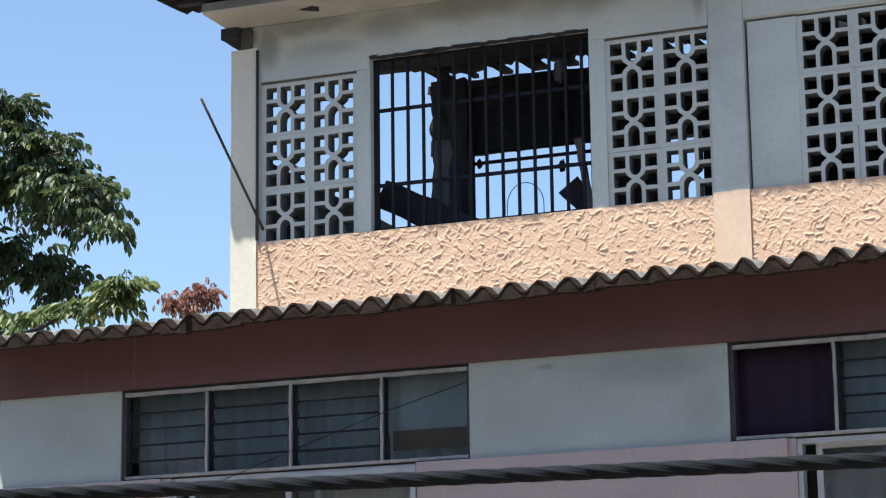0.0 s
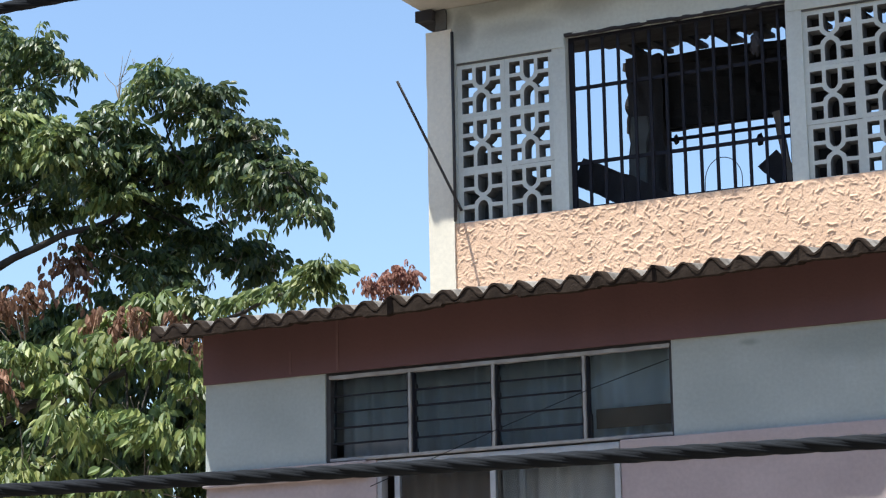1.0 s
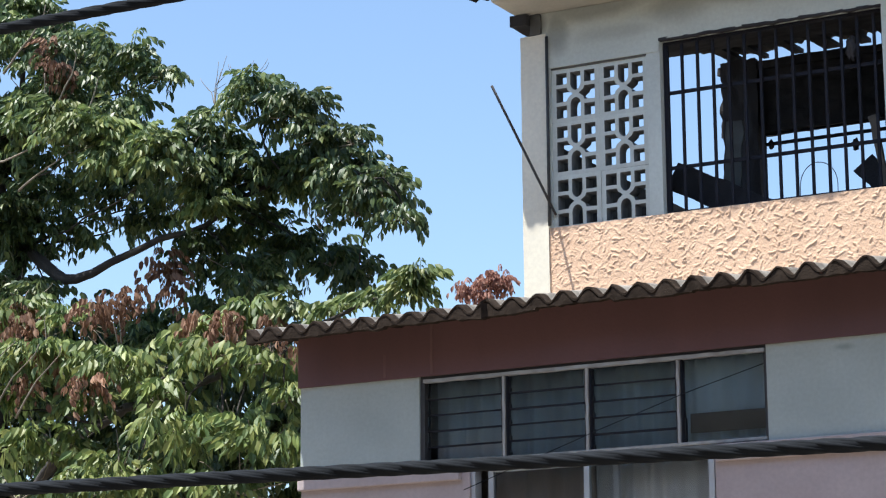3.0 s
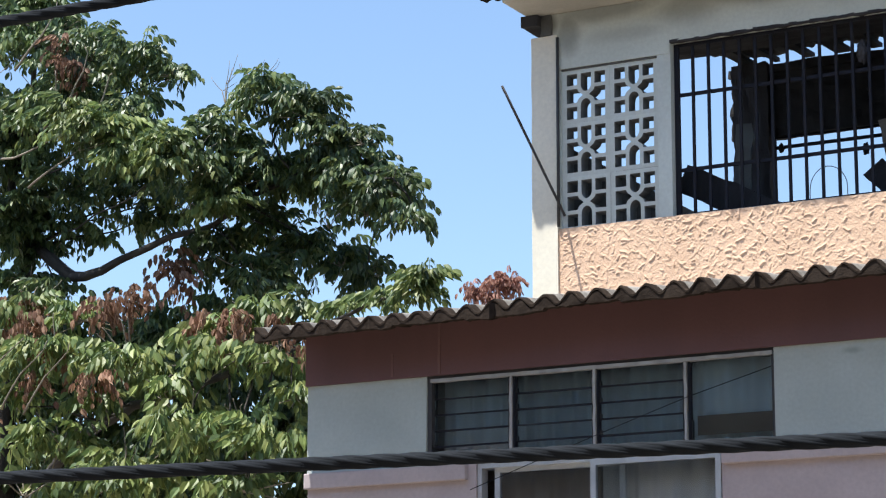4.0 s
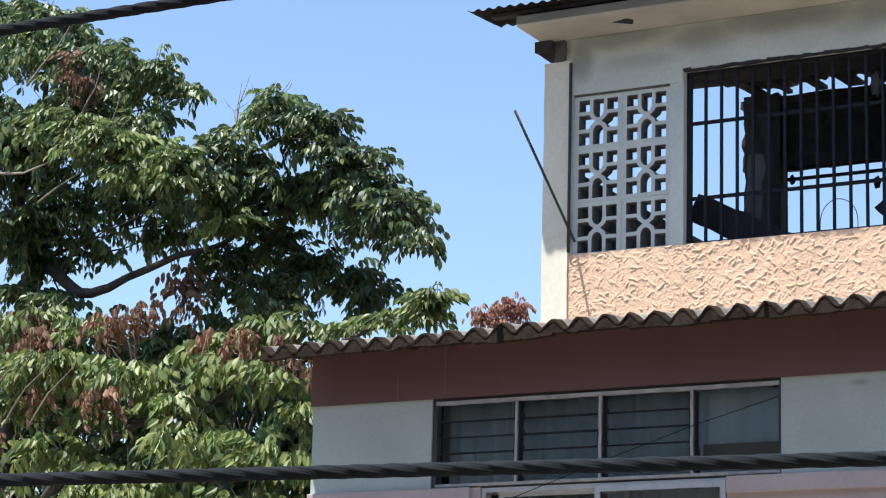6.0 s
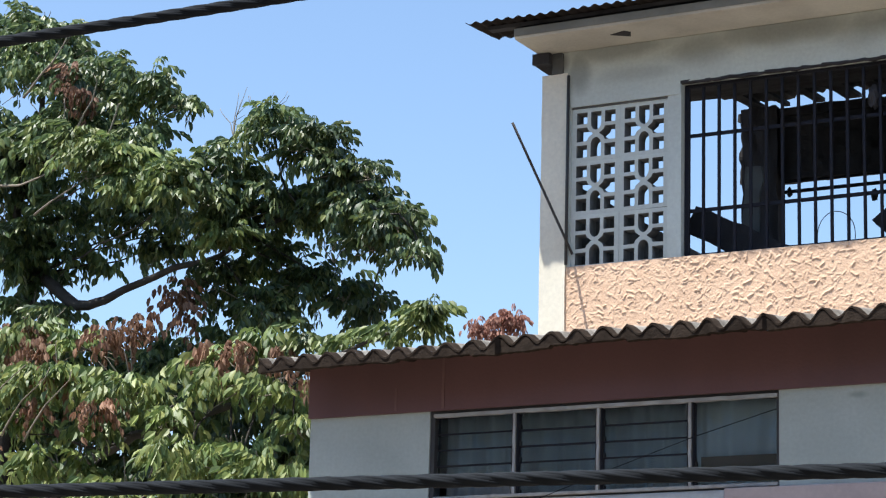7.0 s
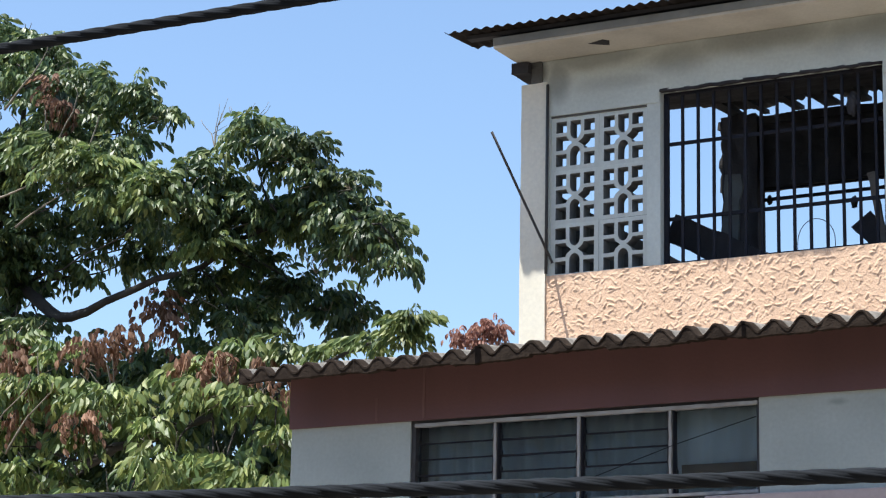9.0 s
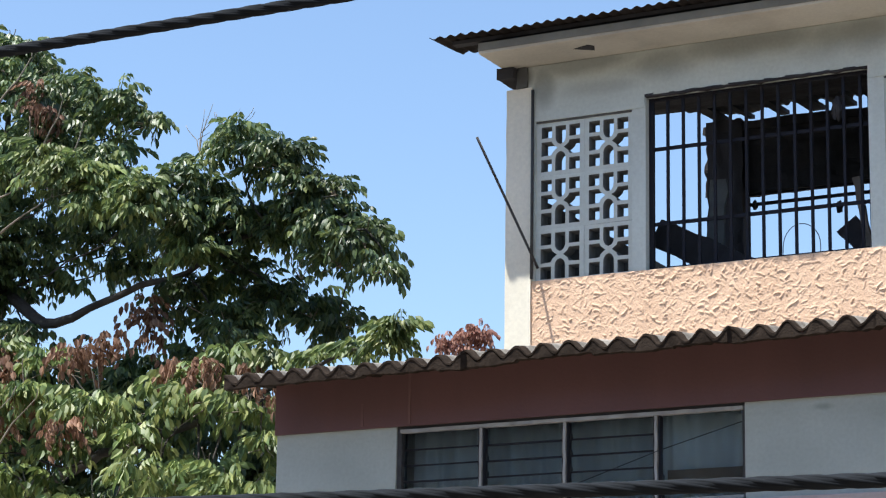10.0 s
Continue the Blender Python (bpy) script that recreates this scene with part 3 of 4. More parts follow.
def relief(name, x0, x1, z0, z1, y, seed):
    """Trowelled stucco: short curved ridges laid over one another."""
    rng = np.random.default_rng(seed)
    s = 0.0052
    nx, nz = int((x1 - x0) / s), int((z1 - z0) / s)
    gx, gz = np.meshgrid(np.linspace(x0, x1, nx), np.linspace(z0, z1, nz))
    hgt = np.zeros_like(gx)
    for _ in range(int((x1 - x0) * (z1 - z0) * 8500)):
        cx, cz = rng.uniform(x0, x1), rng.uniform(z0, z1)
        an, ln, wd, hi = rng.uniform(0, np.pi), rng.uniform(0.005, 0.026), rng.uniform(0.0035, 0.0075), rng.uniform(0.002, 0.0085)
        i0, i1 = int((cx - 0.08 - x0) / s), int((cx + 0.08 - x0) / s)
        k0, k1 = int((cz - 0.08 - z0) / s), int((cz + 0.08 - z0) / s)
        sl = (slice(max(k0, 0), max(k1, 0)), slice(max(i0, 0), max(i1, 0)))
        dx, dz = gx[sl] - cx, gz[sl] - cz
        if dx.size == 0:
            continue
        a, b = dx * np.cos(an) + dz * np.sin(an), -dx * np.sin(an) + dz * np.cos(an)
        b = b - rng.uniform(-14, 14) * a * a
        e = np.clip(np.abs(a) - ln, 0, None)
        ridge = hi * np.clip(1 - (b * b + e * e) / wd**2, 0, 1) ** 0.7
        hgt[sl] = np.maximum(hgt[sl] * 0.92, ridge) if rng.random() < 0.5 else np.maximum(hgt[sl], ridge)
    verts = np.stack([gx, y - hgt, gz + H0], -1).reshape(-1, 3)
    idx = np.arange(nx * nz).reshape(nz, nx)
    f = np.stack([idx[:-1, :-1], idx[:-1, 1:], idx[1:, 1:], idx[1:, :-1]], -1).reshape(-1, 4)
    return raw(name, verts.tolist(), f.tolist(), M_PEACH, None, True)


U(relief("parapet_stucco", 0.567, 3.552, 0.40, 1.018, UY - 0.004, 3))
U(relief("parapet_stucco", 3.769, 5.4, 0.40, 1.036, UY - 0.004, 4))

# thin tube that draws the dark upright line beside the pillar
U(tube("dark_line", [(0.574, UY - 0.02, H0 + 1.03), (0.575, UY - 0.022, H0 + 1.6), (0.573, UY - 0.02, H0 + 2.28)], [0.010] * 3, M_FRAME, None, 8, "thin dark upright tube beside the pillar"))

# broken patch in the soffit
bm = bmesh.new()
vs = [bm.verts.new((x, y, z + H0)) for z in (2.4425, 2.452) for x, y in ((0.955, 0.475), (1.07, 0.435), (1.10, 0.475), (1.065, 0.555))]
for f in ((3, 2, 1, 0), (4, 5, 6, 7), (0, 1, 5, 4), (1, 2, 6, 5), (2, 3, 7, 6), (3, 0, 4, 7)):
    bm.faces.new([vs[i] for i in f])
U(part("broken_patch", bm, M_CHAR, None, "dark broken patch in the soffit"))

# grille in the big opening
grille = U(wall_with_holes("window_grille", 1.355, 2.796, 1.024, 2.136, [(1.385, 2.78, 1.04, 2.115)], UY + 0.05, UY + 0.075, M_IRON))
for i in range(13):
    U(box("bar", 1.478 + i * 0.1045 - 0.009, 1.478 + i * 0.1045 + 0.009, UY + 0.052, UY + 0.070, 1.03, 2.13, M_IRON, bevel=0.002), grille)
for z in (1.322, 1.807):
    U(box("crossbar", 1.36, 2.79, UY + 0.070, UY + 0.082, z - 0.012, z + 0.012, M_IRON, bevel=0.002), grille)

# burnt interior and rear
U(box("side_wall", 0.42, 0.55, UY + 0.14, 3.0, -4.0, 1.60, M_SOOT))
U(box("rear_post", 0.87, 1.13, 2.95, 3.08, -4.0, 1.1, M_CHAR))
U(ragged_box("rear_post", 0.86, 1.13, 2.95, 3.08, 1.1, 2.64, M_CHAR, 0.018, 16))
U(ragged_box("rear_lintel", 0.83, 3.6, 3.0, 3.10, 2.095, 2.62, M_CHAR, 0.02, 30))
U(wall_with_holes("rear_wall", 1.13, XR, -4.0, 2.095, [(1.13, 2.14, 1.2, 2.095), (2.52, 2.86, 1.2, 2.05)], 3.0, 3.10, M_CHAR))
U(wall_with_holes("rear_wall", 3.6, XR, 2.095, 3.3, [], 3.0, 3.10, M_CHAR))
U(box("upper_floor", 0.55, XR, UY + 0.14, 3.0, 0.55, 0.68, M_SOOT))
U(box("end_wall", XR - 0.14, XR, UY + 0.14, 3.0, -4.0, 2.6, M_SOOT))
rg = U(wall_with_holes("rear_grille", 1.13, 2.14, 1.2, 2.095, [(1.15, 2.12, 1.22, 2.08)], 3.03, 3.05, M_IRON))
U(box("crossbar", 1.13, 2.14, 3.03, 3.045, 2.005, 2.03, M_IRON, bevel=0.002), rg)


def deck_edge(x):
    if x < 0.42:
        return 0.64 + 0.03 * noise.noise((x * 30.0, 0.4, 0))
    base = 2.72 + 0.30 * min(1, max(0, (x - 0.60) / 0.3))
    return base + 0.10 * noise.noise((x * 6.0, 0.4, 0)) + 0.07 * noise.noise((x * 19.0, 2.4, 0))


corr = corrugated("zinc_roof", 0.045, XR, 0.25, 2.6, 2.567, 2.698, 0.0762, 0.008, 0.003, M_ZINC, None, ragged=0.03, per=8, rows=8, back=deck_edge)
U(corr)
for y in (0.36, 1.0, 1.6, 2.15):
    U(ragged_box("purlin", 0.16 if y < 0.9 else 0.45, XR, y - 0.03, y + 0.03, 2.531 + 0.0556 * (y - 0.25), 2.556 + 0.0556 * (y - 0.25), M_CHAR, 0.005, 20))
for i in range(34):
    x = 0.95 + i * 0.235 + RNG.uniform(-0.05, 0.05)
    w = RNG.uniform(0.02, 0.06)
    bm = bmesh.new()
    add_box(bm, x - w, x + w, 2.2, 3.08, 2.644, 2.672, 0, Matrix.Rotation(0.0556, 4, "X"))
    U(part("rafter", bm, M_CHAR))
U(ragged_box("wall_plate", 0.83, XR, 2.96, 3.0, 2.56, 2.622, M_CHAR, 0.02, 60))
U(ragged_box("burnt_ceiling", 0.75, XR, UY + 0.16, 2.15, 2.485, 2.522, M_CHAR, 0.012, 30))
U(ragged_box("beam_end", 0.335, 0.452, 0.63, 0.92, 2.37, 2.441, M_CHAR, 0.006, 6, "charred timber beam end under the slab"))

# ---- loose things on and in the upper storey ----
rod_base, rod_tip = Vector((0.61, UY, H0 + 1.10)), Vector((0.421, 0.195, H0 + 1.855))
tagged(tube("metal_rod", [rod_base.lerp(rod_tip, k / 4) for k in range(5)], [0.0085] * 5, M_ROD), "thin rusty metal rod sticking out of the parapet", "rod")


def plank(x0, z0, x1, z1, y, width, thick, mat, label, tip=0.0):
    d = Vector((x1 - x0, 0, z1 - z0))
    bm = bmesh.new()
    bmesh.ops.create_cube(bm, size=1)
    bmesh.ops.transform(bm, matrix=Matrix.Diagonal((d.length, thick, width, 1)), verts=bm.verts)
    bmesh.ops.subdivide_edges(bm, edges=[e for e in bm.edges if e.calc_length() > 0.2], cuts=7, use_grid_fill=True)
    for v in bm.verts:
        v.co.z += 0.02 * noise.noise(v.co * 9 + Vector((x0, 0, 3)))
        v.co.z *= 1 - tip * (v.co.x / d.length + 0.5)
    ob = part("plank", bm, mat)
    ob.matrix_world = Matrix.Translation(((x0 + x1) / 2, y, (z0 + z1) / 2 + H0)) @ Matrix.Rotation(-math.atan2(d.z, d.x), 4, "Y")
    return tagged(ob, label, "plank", "fallen planks behind the grille")


plank(1.25, 1.36, 1.90, 1.03, 1.10, 0.19, 0.03, M_CHAR, "charred board fallen against the window grille")
plank(2.60, 1.56, 2.69, 1.00, 1.05, 0.05, 0.03, M_WOOD, "grey wooden plank leaning inside the grille")
plank(2.50, 1.30, 2.72, 1.00, 1.15, 0.16, 0.03, M_CHAR, "charred broken board inside the grille", 0.6)
plank(1.56, 1.00, 1.60, 1.72, 1.3, 0.12, 0.03, M_ASH, "ash-grey board standing behind the grille")

loop = [(1.575 + 0.145 * math.cos(a) * (1 if a < 1.5 else 0.9), 1.64 + 0.165 * math.sin(a)) for a in [math.pi * (1 - k / 14) for k in range(15)]]
tagged(tube("bent_wire", [(1.44, 2.9, H0 + 0.68)] + [(x, 2.9, H0 + z) for x, z in loop] + [(1.715, 2.9, H0 + 0.68)], [0.003] * 17, M_ROD, None, 6), "thin bent wire looped behind the window grille", "wire")


def rag(x, y, z, size, seed):
    bm = bmesh.new()
    bmesh.ops.create_icosphere(bm, subdivisions=3, radius=size)
    for v in bm.verts:
        p = v.co * (2.2 / size) + Vector((seed, 0, 0))
        v.co = Vector((v.co.x * 0.7, v.co.y * 0.5, v.co.z * 1.3)) * (1 + 0.4 * noise.noise(p))
    ob = part("rag", bm, M_CHAR)
    ob.matrix_world = pose(x, y, z + H0)
    return tagged(ob, "burnt scrap of cloth snagged on the grille bar", "rag", "burnt scraps")


rag(1.82, 3.03, 1.93, 0.035, 1)
rag(1.19, 3.03, 2.01, 0.028, 5)
rag(2.58, UY + 0.09, 1.93, 0.055, 9)

# ---- cables ----
def cable(name, a, b, label, strands=5, k=1.0):
    a, b = Vector(a), Vector(b)
    ob = empty(name, *a, label=label, category="cable", group="overhead cables")
    d = (b - a).normalized()
    p = d.cross(Vector((0, 0, 1))).normalized()
    q = d.cross(p)
    L = (b - a).length
    n = int(L / 0.04)
    for s in range(strands):
        path = []
        for i in range(n + 1):
            w = 2 * math.pi * (s / strands + i * 0.04 / 0.42)
            path.append(d * (L * i / n) + (p * math.cos(w) + q * math.sin(w)) * 0.0112 * k)
        t = tube("strand", path, [0.0076 * k] * (n + 1), M_RUBBER, ob, 6)
    tube("core", [Vector(), d * L], [0.0164 * k] * 2, M_RUBBER, ob, 10)
    return ob


cable("overhead_cable", (-20.1, -10.255, 2.514), (26.1, -6.527, 2.094), "thick black twisted overhead cable hung across the street", k=0.86)
cable("overhead_cable", (-20.1, -9.846, 2.879), (26.1, -4.297, 4.997), "thick black twisted overhead cable climbing over the street")

# ---- trees ----
def leaflet_cluster(rng, n, droop):
    """One feather leaf: leaflets hanging side by side in pairs along an arched stalk, as arrays."""
    verts, faces = [], []
    L = rng.uniform(0.20, 0.30)
    hang, sweep = rng.uniform(0.6, 1.4) * droop, rng.uniform(0.15, 0.45)
    for i in range(n):
        s = (i // 2 + 1) / (n // 2 + 0.4)
        side = 1 if i % 2 else -1
        root = np.array([L * s, side * 0.006, 0.09 * math.sin(s * 2.6) - droop * 0.12 * s * s])
        ln, wd = rng.uniform(0.105, 0.145) * (1 - 0.25 * abs(s - 0.55)), rng.uniform(0.025, 0.034)
        out = np.array([sweep + 0.5 * s * s + rng.uniform(-0.1, 0.1), side * rng.uniform(0.5, 0.7), -hang - rng.uniform(0, 0.25)])
        out /= np.linalg.norm(out)
        wide = np.cross(out, [rng.uniform(-.2, .2), side * 0.5 + rng.uniform(-.2, .2), 1.0])
        wide /= np.linalg.norm(wide)
        up = np.cross(wide, out)
        k = len(verts)
        for a, b, c in ((0, 0, 0), (0.30, -0.85, 0.08), (0.34, 0, -0.04), (0.30, 0.85, 0.08), (0.66, -0.80, 0.03), (0.70, 0, -0.11), (0.66, 0.80, 0.03), (1.0, 0, -0.24)):
            verts.append(root + out * ln * a + wide * wd * b + up * ln * c * 0.9)
        faces += [(k, k + 1, k + 2), (k, k + 2, k + 3), (k + 1, k + 4, k + 5, k + 2), (k + 2, k + 5, k + 6, k + 3), (k + 4, k + 7, k + 5), (k + 5, k + 7, k + 6)]
    k = len(verts)
    for s in (0.0, 0.5, 1.0):
        mid = np.array([L * s, 0, 0.09 * math.sin(s * 2.6) - droop * 0.12 * s * s])
        verts += [mid + np.array([0, 0.004, 0]), mid - np.array([0, 0.004, 0])]
    faces += [(k, k + 1, k + 3, k + 2), (k + 2, k + 3, k + 5, k + 4)]
    return np.array(verts), faces


def scatter(blobs, per, seed, shell=0.45, grow=1.0, gaps=9.0):
    """Places and outward turns for feather leaves in and on clumps."""
    rng = np.random.default_rng(seed)
    out = []
    for x, y, z, r, *flat in blobs:
        r, flat = r * grow, flat[0] if flat else 1.0
        for _ in range(max(5, int(per * r * r))):
            d = rng.normal(size=3)
            d /= np.linalg.norm(d)
            f = rng.uniform(shell, 0.86) * (1 + 0.25 * noise.noise((x + d[0] * 2, y + d[1] * 2, z + d[2] * 2)))
            p = np.array([x, y, z]) + d * r * f * np.array([1, 1.5, flat])
            if noise.noise((p[0] * 2.6, p[1] * 1.2, p[2] * 3.4)) < -gaps:
                continue
            out.append((p, math.atan2(d[1], d[0]) + rng.uniform(-1.3, 1.3), rng.uniform(-0.8, 0.6), rng.uniform(0.6, 1.25)))
    return out


def rosettes(blobs, per, seed, grow=1.0, fronds=(5, 8), size=1.0, open_below=-0.35):
    """Tufts of feather leaves that spread from twig ends over the outside of clumps."""
    rng = np.random.default_rng(seed)
    out = []
    for x, y, z, r, *flat in blobs:
        r, flat = r * grow, flat[0] if flat else 1.0
        for _ in range(max(3, int(per * r * r * flat**0.5))):
            d = rng.normal(size=3)
            d /= np.linalg.norm(d)
            if d[2] < open_below:
                d[2] = -d[2] * 0.6
            f = rng.uniform(0.50, 0.88) * (1 + 0.22 * noise.noise((x + d[0] * 2, y + d[1] * 2, z + d[2] * 2)))
            p = np.array([x, y, z]) + d * r * f * np.array([1, 1.2, flat])
            yaw0, k = rng.uniform(0, 6.28), int(rng.integers(*fronds))
            for q in range(k):
                yaw = yaw0 + 6.283 * q / k + rng.uniform(-0.35, 0.35)
                away = math.cos(yaw) * d[0] + math.sin(yaw) * d[1]
                if away < -0.35 and rng.random() < 0.6:
                    continue
                out.append((p + rng.normal(size=3) * 0.012, yaw, rng.uniform(-0.25, 0.55) + 0.25 * d[2], size * rng.uniform(0.75, 1.2)))
    return out


def foliage(name, places, seed, mat, parent, droop=1.0, size=1.0):
    rng = np.random.default_rng(seed)
    kinds = [leaflet_cluster(rng, 2 * int(rng.integers(3, 6)), droop * rng.uniform(0.6, 1.3)) for _ in range(14)]
    allv, allf, base = [], [], 0
    for p, yaw, tilt, s in places:
        v, f = kinds[int(rng.integers(len(kinds)))]
        c, sn, ct, st = math.cos(yaw), math.sin(yaw), math.cos(tilt), math.sin(tilt)
        m = np.array([[c, -sn, 0], [sn, c, 0], [0, 0, 1]]) @ np.array([[ct, 0, -st], [0, 1, 0], [st, 0, ct]])
        allv.append((v * s * size) @ m.T + p)
        allf += [tuple(i + base for i in q) for q in f]
        base += len(v)
    ob = raw(name, np.concatenate(allv).tolist(), allf, mat, parent)
    ob["kind"] = "stuff"
    return ob


def limb(name, pts, r0, r1, parent, mat=M_BARK, wobble=0.05, sides=9):
    pts = [Vector(p) for p in pts]
    path = []
    for i in range(len(pts) - 1):
        for k in range(5):
            p = pts[i].lerp(pts[i + 1], k / 5)
            path.append(p + Vector((noise.noise(p * 2), noise.noise(p * 2 + Vector((5, 0, 0))), noise.noise(p * 2 + Vector((0, 5, 0))))) * wobble)
    path.append(pts[-1])
    n = len(path) - 1
    return tube(name, path, [r0 + (r1 - r0) * i / n for i in range(n + 1)], mat, parent, sides)


# clumps of foliage: place and radius, limb by limb
TOP = [(-7.71, 5.00, 8.78, 0.53), (-6.90, 4.60, 8.76, 0.26), (-6.82, 4.60, 8.38, 0.52), (-6.05, 4.40, 8.06, 0.40), (-5.33, 4.20, 7.78, 0.32), (-4.95, 4.20, 7.70, 0.16),
       (-6.34, 4.40, 7.50, 0.56), (-5.33, 4.00, 7.12, 0.43), (-7.29, 4.60, 7.49, 0.56), (-7.09, 4.60, 6.65, 0.47), (-4.51, 3.80, 6.73, 0.34), (-6.60, 4.80, 6.92, 0.33)]
REACH = [(-4.39, 4.20, 7.04, 0.30), (-3.95, 4.20, 7.34, 0.29), (-3.52, 4.20, 7.12, 0.28), (-3.27, 4.20, 6.90, 0.24), (-2.99, 4.20, 6.83, 0.15), (-3.04, 4.20, 6.56, 0.29),
         (-2.65, 4.10, 6.35, 0.23), (-3.64, 4.60, 6.67, 0.29), (-4.04, 4.40, 6.72, 0.33), (-2.37, 4.00, 6.07, 0.12), (-4.42, 4.20, 6.61, 0.23), (-2.95, 4.20, 6.23, 0.17)]
MID_UP = [(-6.80, 4.60, 6.02, 0.26), (-6.42, 4.50, 5.90, 0.20), (-7.05, 4.6, 6.55, 0.22), (-5.77, 4.90, 6.86, 0.32), (-5.21, 4.90, 6.75, 0.28), (-5.44, 4.90, 6.56, 0.18), (-6.92, 5.00, 6.39, 0.23)]
MID = [(-4.73, 4.60, 6.12, 0.28), (-4.33, 4.80, 6.33, 0.33), (-3.91, 4.80, 6.09, 0.26), (-3.54, 4.80, 5.93, 0.18), (-3.22, 4.80, 5.85, 0.12), (-4.11, 4.40, 5.78, 0.28)]
OVER_ROOF = [(-2.69, 2.80, 5.12, 0.13), (-2.21, 2.60, 5.06, 0.12), (-1.81, 2.50, 5.03, 0.12), (-1.42, 2.40, 5.04, 0.13), (-1.30, 2.40, 5.19, 0.10), (-1.42, 2.40, 5.13, 0.08)]
# the low boughs lie in flat sprays: place, half width, flatness
LOW = [(-5.75, 3.3, 5.47, 0.41, 0.59), (-5.15, 3.3, 5.35, 0.28, 0.63), (-5.14, 2.9, 4.97, 0.39, 0.42), (-4.41, 3.0, 4.89, 0.39, 0.40), (-3.23, 2.9, 4.87, 0.42, 0.25), (-3.61, 3.1, 5.08, 0.20, 0.44),
       (-4.91, 2.7, 4.22, 0.32, 0.51), (-5.48, 2.8, 4.63, 0.16, 0.80), (-3.60, 2.7, 4.27, 0.37, 0.47), (-2.75, 2.6, 4.08, 0.30, 0.60), (-2.64, 2.7, 4.42, 0.14, 0.62), (-4.16, 2.6, 3.89, 0.42, 0.38),
       (-3.04, 2.6, 3.71, 0.43, 0.34), (-5.15, 2.6, 3.80, 0.36, 0.38), (-3.95, 2.8, 4.60, 0.18, 0.40), (-3.23, 3.0, 5.18, 0.22, 0.40), (-4.69, 2.9, 4.55, 0.18, 0.45), (-3.05, 2.6, 4.22, 0.25, 0.50), (-2.80, 2.65, 4.72, 0.20, 0.40), (-6.5, 3.4, 5.2, 0.5, 0.6), (-6.3, 2.9, 4.3, 0.5, 0.6)]
RED = [(-1.58, 3.60, 5.36, 0.06), (-1.43, 3.60, 5.38, 0.07), (-1.31, 3.60, 5.40, 0.08), (-1.5, 3.60, 5.30, 0.08)]

tree = empty("tree", -7.5, 5.2, 0, label="large leafy green tree with drooping feather leaves and dead tufts", category="tree")
tree_at = Matrix.Translation((-7.5, 5.2, 0)).inverted()


def Tt(ob):
    ob.matrix_parent_inverse = tree_at
    return ob


Tt(limb("trunk", [(-7.5, 5.2, 0), (-7.45, 5.1, 2.5), (-7.35, 5.0, 5.0), (-7.05, 4.9, 6.5)], 0.22, 0.08, tree))
REACH_LINE = [(-7.06, 4.9, 6.48), (-6.78, 4.8, 6.38), (-6.52, 4.7, 6.22), (-6.34, 4.65, 6.11), (-6.17, 4.6, 6.07), (-5.98, 4.6, 6.10), (-5.77, 4.6, 6.18), (-5.15, 4.5, 6.32), (-4.59, 4.4, 6.36), (-4.03, 4.4, 6.62), (-3.29, 4.3, 6.80), (-2.7, 4.1, 6.45)]
TOP_LINE = [(-7.06, 4.9, 6.45), (-7.2, 4.8, 7.1), (-6.9, 4.7, 7.9), (-6.9, 4.6, 8.5)]
LOW_LINE = [(-7.4, 5.05, 3.9), (-6.6, 4.6, 4.1), (-5.8, 4.0, 4.4), (-4.6, 3.3, 4.6), (-3.4, 2.9, 4.7), (-2.3, 2.6, 5.0), (-1.4, 2.4, 5.12)]
Tt(limb("limb", REACH_LINE, 0.066, 0.010, tree, wobble=0.04))
Tt(limb("limb", TOP_LINE, 0.06, 0.015, tree))
Tt(limb("limb", LOW_LINE, 0.07, 0.008, tree))
for blobs, line in ((TOP, TOP_LINE), (REACH, REACH_LINE), (MID, REACH_LINE), (MID_UP, TOP_LINE), (LOW, LOW_LINE)):
    for x, y, z, r, *_ in blobs:
        c = Vector((x, y, z))
        dense = [Vector(line[i]).lerp(Vector(line[i + 1]), k / 6) for i in range(len(line) - 1) for k in range(6)]
        a = min(dense, key=lambda p: (p - c).length + max(0, p.z - c.z))
        bow = Vector((RNG.uniform(-0.12, 0.12), RNG.uniform(-0.1, 0.1), RNG.uniform(-0.05, 0.15)))
        Tt(limb("branch", [a, a.lerp(c, 0.35) + bow, a.lerp(c, 0.7) + bow * 0.6, c], 0.011, 0.005, tree, wobble=0.10, sides=6))
        for k in range(8):
            d = Vector((RNG.uniform(-1, 1), RNG.uniform(-1, 1), RNG.uniform(-0.6, 1))).normalized() * r
            Tt(limb("twig", [c, c + d * 0.6, c + d * 1.0], 0.007, 0.003, tree, M_TWIG, 0.03, 5))
